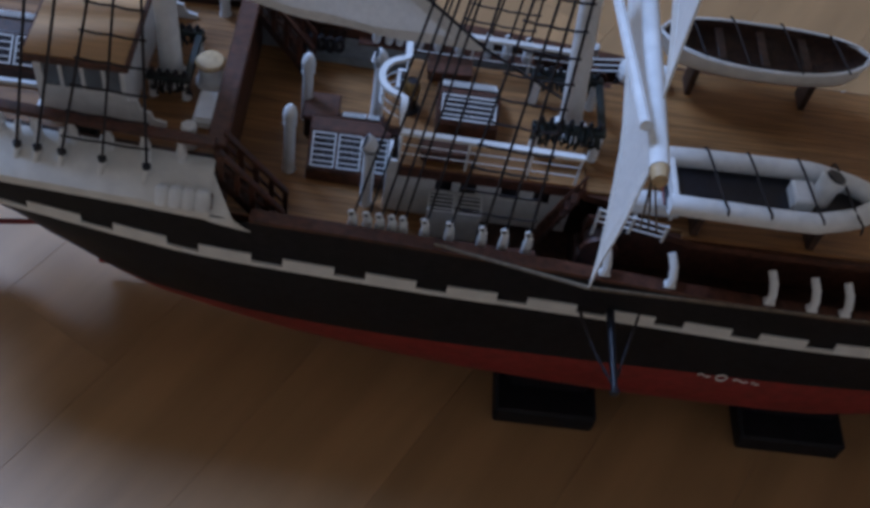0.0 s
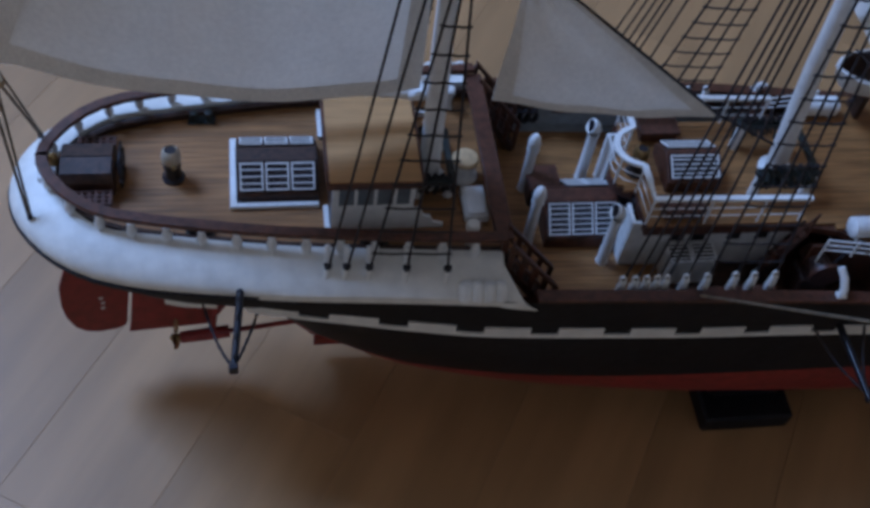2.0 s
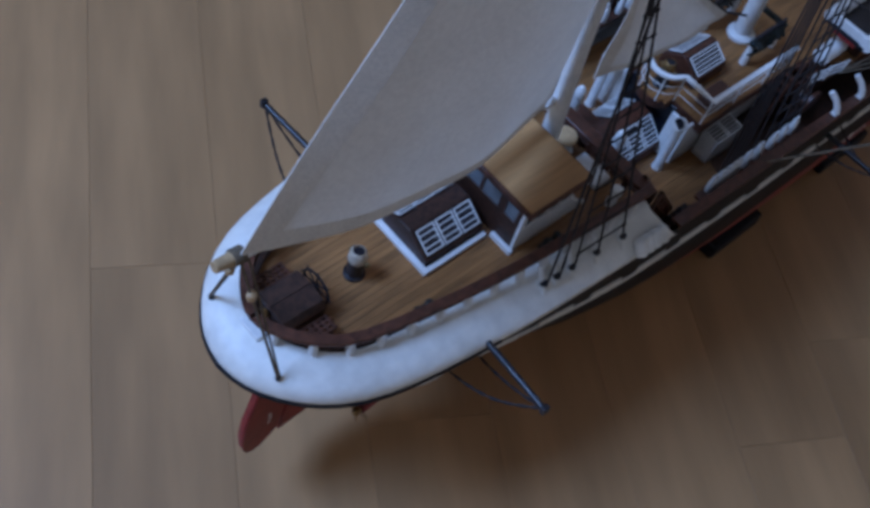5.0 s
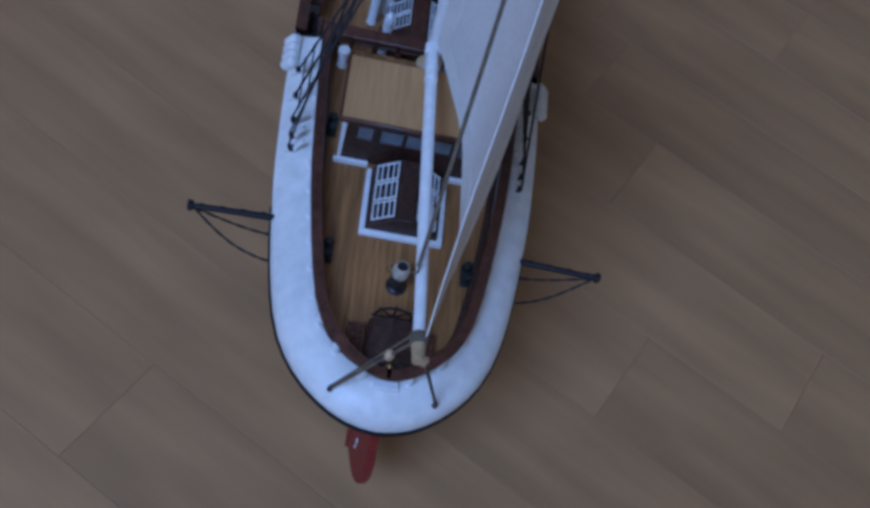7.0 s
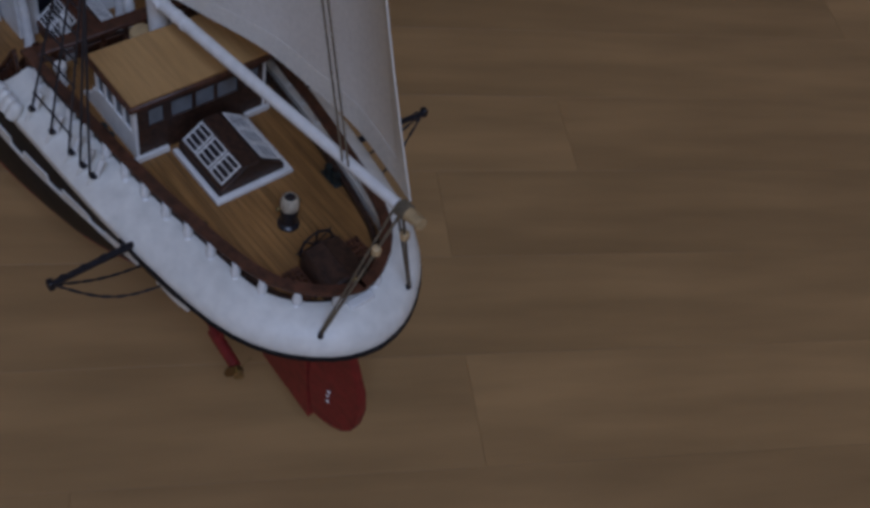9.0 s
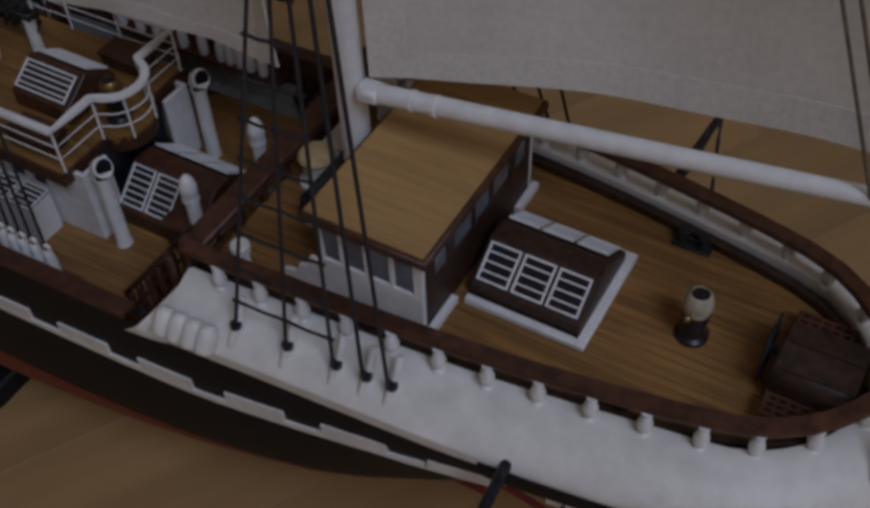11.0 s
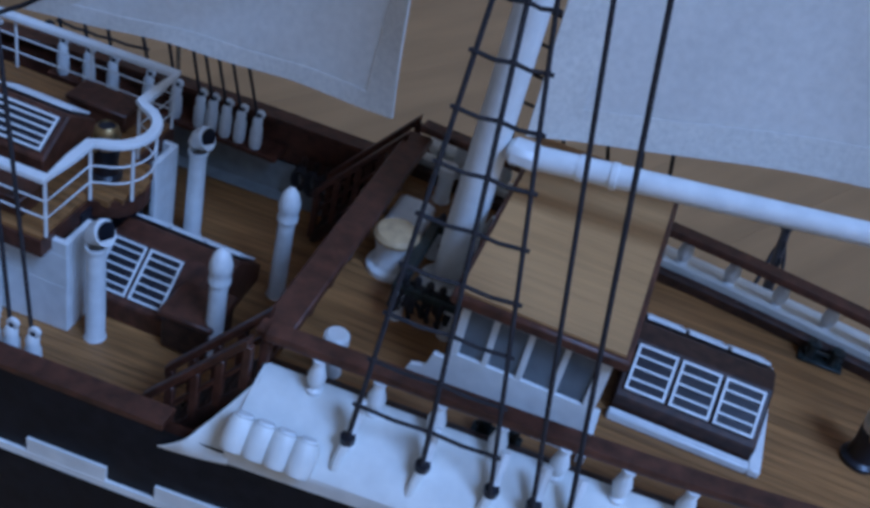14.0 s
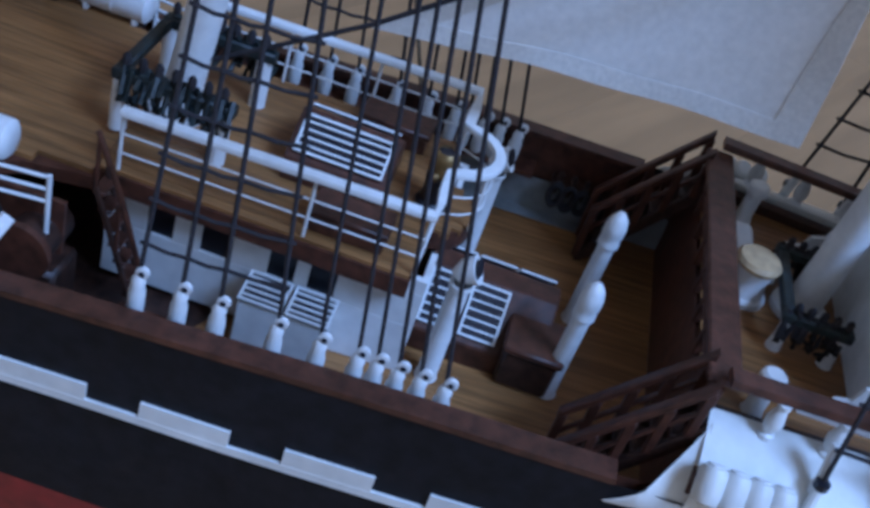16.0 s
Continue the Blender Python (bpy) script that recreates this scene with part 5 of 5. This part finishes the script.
def rope(name, a, b, r, mat, label, sag=0.0):
    a, b = Vector(a), Vector(b)
    pts = [a + (b - a) * (k / 12) + Vector((0, 0, -sag * math.sin(math.pi * k / 12))) for k in range(13)]
    return solid(name, tube(pts, r, 6), mat, label, "rope", group="ropes")


def sail(name, a, b, c, d, belly, label, hem=7.0, n=22, arch=0.0):
    """A four-cornered sail: a, b along the foot, c, d along the head; belly is a vector."""
    a, b, c, d, belly = Vector(a), Vector(b), Vector(c), Vector(d), Vector(belly)

    def at(u, v):
        p = (a * (1 - u) + b * u) * (1 - v) + (d * (1 - u) + c * u) * v
        p.z += arch * (1 - v) * min(1, max(0, min(u, 1 - u)) / 0.13) ** 0.6
        return p + belly * (math.sin(math.pi * min(1, max(0, u))) ** 0.8 * (0.35 + 0.65 * math.sin(math.pi * (0.12 + 0.76 * v)))) * (1 - v * 0.3) + Vector((0, 0.5 * math.sin(u * 17 + v * 9), 0))
    t = thing(name, a, label, "sail", group="sails")
    hu = hem / max((b - a).length, (c - d).length)
    hv = hem / max((d - a).length, (c - b).length)
    us = [0, hu] + [hu + (1 - 2 * hu) * k / n for k in range(1, n)] + [1 - hu, 1]
    vs = [0, hv] + [hv + (1 - 2 * hv) * k / n for k in range(1, n)] + [1 - hv, 1]
    inner, edge = bmesh.new(), bmesh.new()
    for i in range(len(us) - 1):
        for j in range(len(vs) - 1):
            out = i in (0, len(us) - 2) or j in (0, len(vs) - 2)
            bm = edge if out else inner
            bm.faces.new([bm.verts.new(at(us[p], vs[q])) for p, q in ((i, j), (i + 1, j), (i + 1, j + 1), (i, j + 1))])
    for bm in (inner, edge):
        bmesh.ops.remove_doubles(bm, verts=bm.verts, dist=0.01)
        bmesh.ops.recalc_face_normals(bm, faces=bm.faces)
    for bm, th in ((inner, 0.3), (edge, 0.5)):
        bmesh.ops.solidify(bm, geom=bm.faces[:], thickness=th)
    part("cloth", inner, SAIL, t, "off-white cloth panel")
    part("hem", edge, SAILEDGE, t, "thicker beige hem")
    return t


def rig():
    boom = thing("spanker_boom", (176, 0, 173), "white painted spanker boom with a pale wooden end", "boom")
    part("spar", tube([(177.5, 0.4, 172.8), (100, -0.8, 184), (31, -2, 194.3)], 2.55, 14, r1=2.0), WHITE, boom, "white spar")
    part("end_cap", tube([(31, -2, 194.3), (24, -2.2, 195.3)], 2.4, 12, r1=2.0), TAN, boom, "bare wooden end")
    part("jaw", box(171.5, 178.5, -2.8, 3.4, 171.2, 175.6, 1.2), WHITE, boom, "white jaws at the mast")
    for x in (157, 163.5):
        part("boom_band", lathe((x, 0.2, 175.75 - 0.145 * (x - 157)), [(2.4, -0.7), (2.75, -0.6), (2.75, 0.6), (2.4, 0.7)], 14, axis=(-0.99, 0, 0.143)), WHITE, boom)
    bm = bmesh.new()
    for k in range(5):
        lathe((30.5 + k * 0.9, -2.0 + 0.02 * k, 194.4 - k * 0.15), [(2.6, -0.4), (3.0, 0), (2.6, 0.4)], 12, axis=(1, 0.04, -0.17), bm=bm)
    part("lashing", bm, TANROPE, boom, "tan rope lashing")
    for s in (1, -1):
        rope("boom_sheet", (33, -2, 193), (38.8, s * 19.5, 134.6), 0.55, TANROPE, "tan boom sheet with wooden block to the taffrail")
        rope("boom_sheet", (36, -2, 193), (39.6, s * 19.5, 134.6), 0.45, TANROPE, "tan boom sheet with wooden block to the taffrail")
        solid("eye_bolt", lathe((39.2, s * 19.5, 132.6), [(1.1, 0), (1.1, 1.6), (0.7, 2.2), (0.7, 3.0)], 8), NAVY, "small dark eye bolt on the white bulwark", "eye bolt", group="eye bolts")
        b = Vector((33, -2, 193)).lerp(Vector((39, s * 19.5, 134.6)), 0.3)
        solid("sheet_block", lathe(b - Vector((0, 0, 2.2)), [(0.5, 0), (1.6, 0.9), (1.8, 2.2), (1.6, 3.6), (0.5, 4.4)], 10), TAN, "small wooden sheet block on the boom sheet", "block", group="sheet blocks")
    sail("spanker_sail", (32, -4, 197.2), (176, -0.5, 176.8), (176, -0.5, 330), (119, -14, 380), (0, -20, -2), "large cream spanker sail with beige hems", hem=9)
    for dx in (0, 3.2):
        rope("topping_lift", (58 + dx, 0.2, 191.2 - 0.15 * dx), (136 + dx, -8, 381), 0.4, TANROPE, "thin tan topping lift from the boom")
    sail("mizzen_staysail", (203, -0.5, 170), (291.5, -2, 161.8), (207.6, -0.5, 229.5), (206.6, -0.5, 230.3), (0, -6, 0), "cream triangular staysail with beige hems", hem=7)
    rope("luff_stay", (291.5, -2, 162.5), (188, 0, 246), 0.55, ROPE, "dark luff stay of the staysail")
    rope("luff_stay", (291.5, -2, 162.5), (322, 0, 143), 0.55, ROPE, "dark luff stay of the staysail")
    for s in (1, -1):
        out = 49.8 if s > 0 else 47.6
        shrouds(s, [(184.6, out + 2.4, 134.8), (170.0, out + 2.0, 135.2), (156.8, out + 1.6, 135.4)], (186.5, s * 4.5, 288), 15, 142, "dark mizzen shrouds with ratlines", 6)
        rope("backstay", (148.8, s * (out + 1.2), 135.4), (188.5, s * 3, 336), 0.5, ROPE, "dark mizzen backstay rope")
        rope("backstay", (142.2, s * (out + 0.8), 135.4), (190.5, s * 3, 414), 0.5, ROPE, "dark mizzen backstay rope")
        shrouds(s, [(314.2, 49.6, 124), (305.8, 49.6, 124), (298.2, 49.6, 124.5), (286.8, 49.6, 125.5)], (318, s * 4, 400), 22, 131, "dark main shrouds with ratlines", 6)
        for x in (278.2, 270.6, 266.8, 262.6, 258.2, 253.2):
            rope("backstay", (x, s * 49.6, KNUCKLE(x) + 1.5), (312, s * 3, 430), 0.45, ROPE, "dark main backstay rope")


def course_sail():
    yard_in, yard_out = Vector((339, 117, 205)), Vector((321.2, -117, 236))
    clew = (318, -114, 185)
    y = thing("main_yard", (330, 0, 221), "white painted main yard with bare wooden tips", "yard")
    part("spar", tube([yard_in, yard_in.lerp(yard_out, 0.5), yard_out], 2.5, 12), WHITE, y, "white spar")
    d = (yard_out - yard_in).normalized()
    part("tip", tube([yard_out, yard_out + d * 4], 2.3, 10, r1=1.8), TAN, y, "bare wooden tip")
    part("tip", tube([yard_in, yard_in - d * 4], 2.3, 10, r1=1.8), TAN, y)
    part("boom_iron", tube([yard_out + Vector((-4, 8, 5)), yard_out + Vector((-6, 90, -8))], 1.5, 8), WHITE, y, "thin white stunsail boom")
    sail("main_course", clew, (336, 112, 172), (338, 112, 203), (322, -112, 233), (3, 0, 3), "white square course sail clewed up under its yard", hem=4, n=30, arch=28)
    sail("main_topsail", (319.5, -107, 248), (337, 107, 218), (339, 84, 330), (325, -84, 356), (10, 0, 3), "white square topsail above the yard", hem=4)
    rope("sail_sheet", (282, -57, 122.5), clew, 0.6, TANROPE, "tan sheet from the sail corner to the bulwark")
    rope("sail_sheet", clew, (470, -60, 112), 0.6, TANROPE, "tan tack rope along the bulwark")
    for k in range(3):
        a = yard_out.lerp(yard_in, 0.02 + 0.05 * k)
        rope("brace_rope", a + Vector((0, 0, -2)), (352 + 3 * k, -44, 128), 0.4, TANROPE, "thin tan brace rope from the yard")


aft_skylight()
deckhouse()
binnacle(88, -0.6, 131)
steering_gear()
for bx, by in ((98, 28), (98, -28), (160, 34), (160, -34)):
    bitts(bx, by, 131)
for rs in (1, -1):
    pin_rack(231, rs)
boom_outrigger(1)
boom_outrigger(-1)
side_boom()
hull_mark()
rudder_and_screws()
mizzen_area()
poop_front()
vents()
midship_skylight()
deadeyes()
bridge()
bridge_ladder(1)
bridge_ladder(-1)
main_mast()
spar_deck()
inflatable(394, -35, 137.0)
boat("wooden_boat", 399, 34, 82, 26, 137.0, 11, CREAM, DARKWOOD, "white boat with red bottom, brown inside and dark lashings")
stand()
rig()
course_sail()
plank_floor()
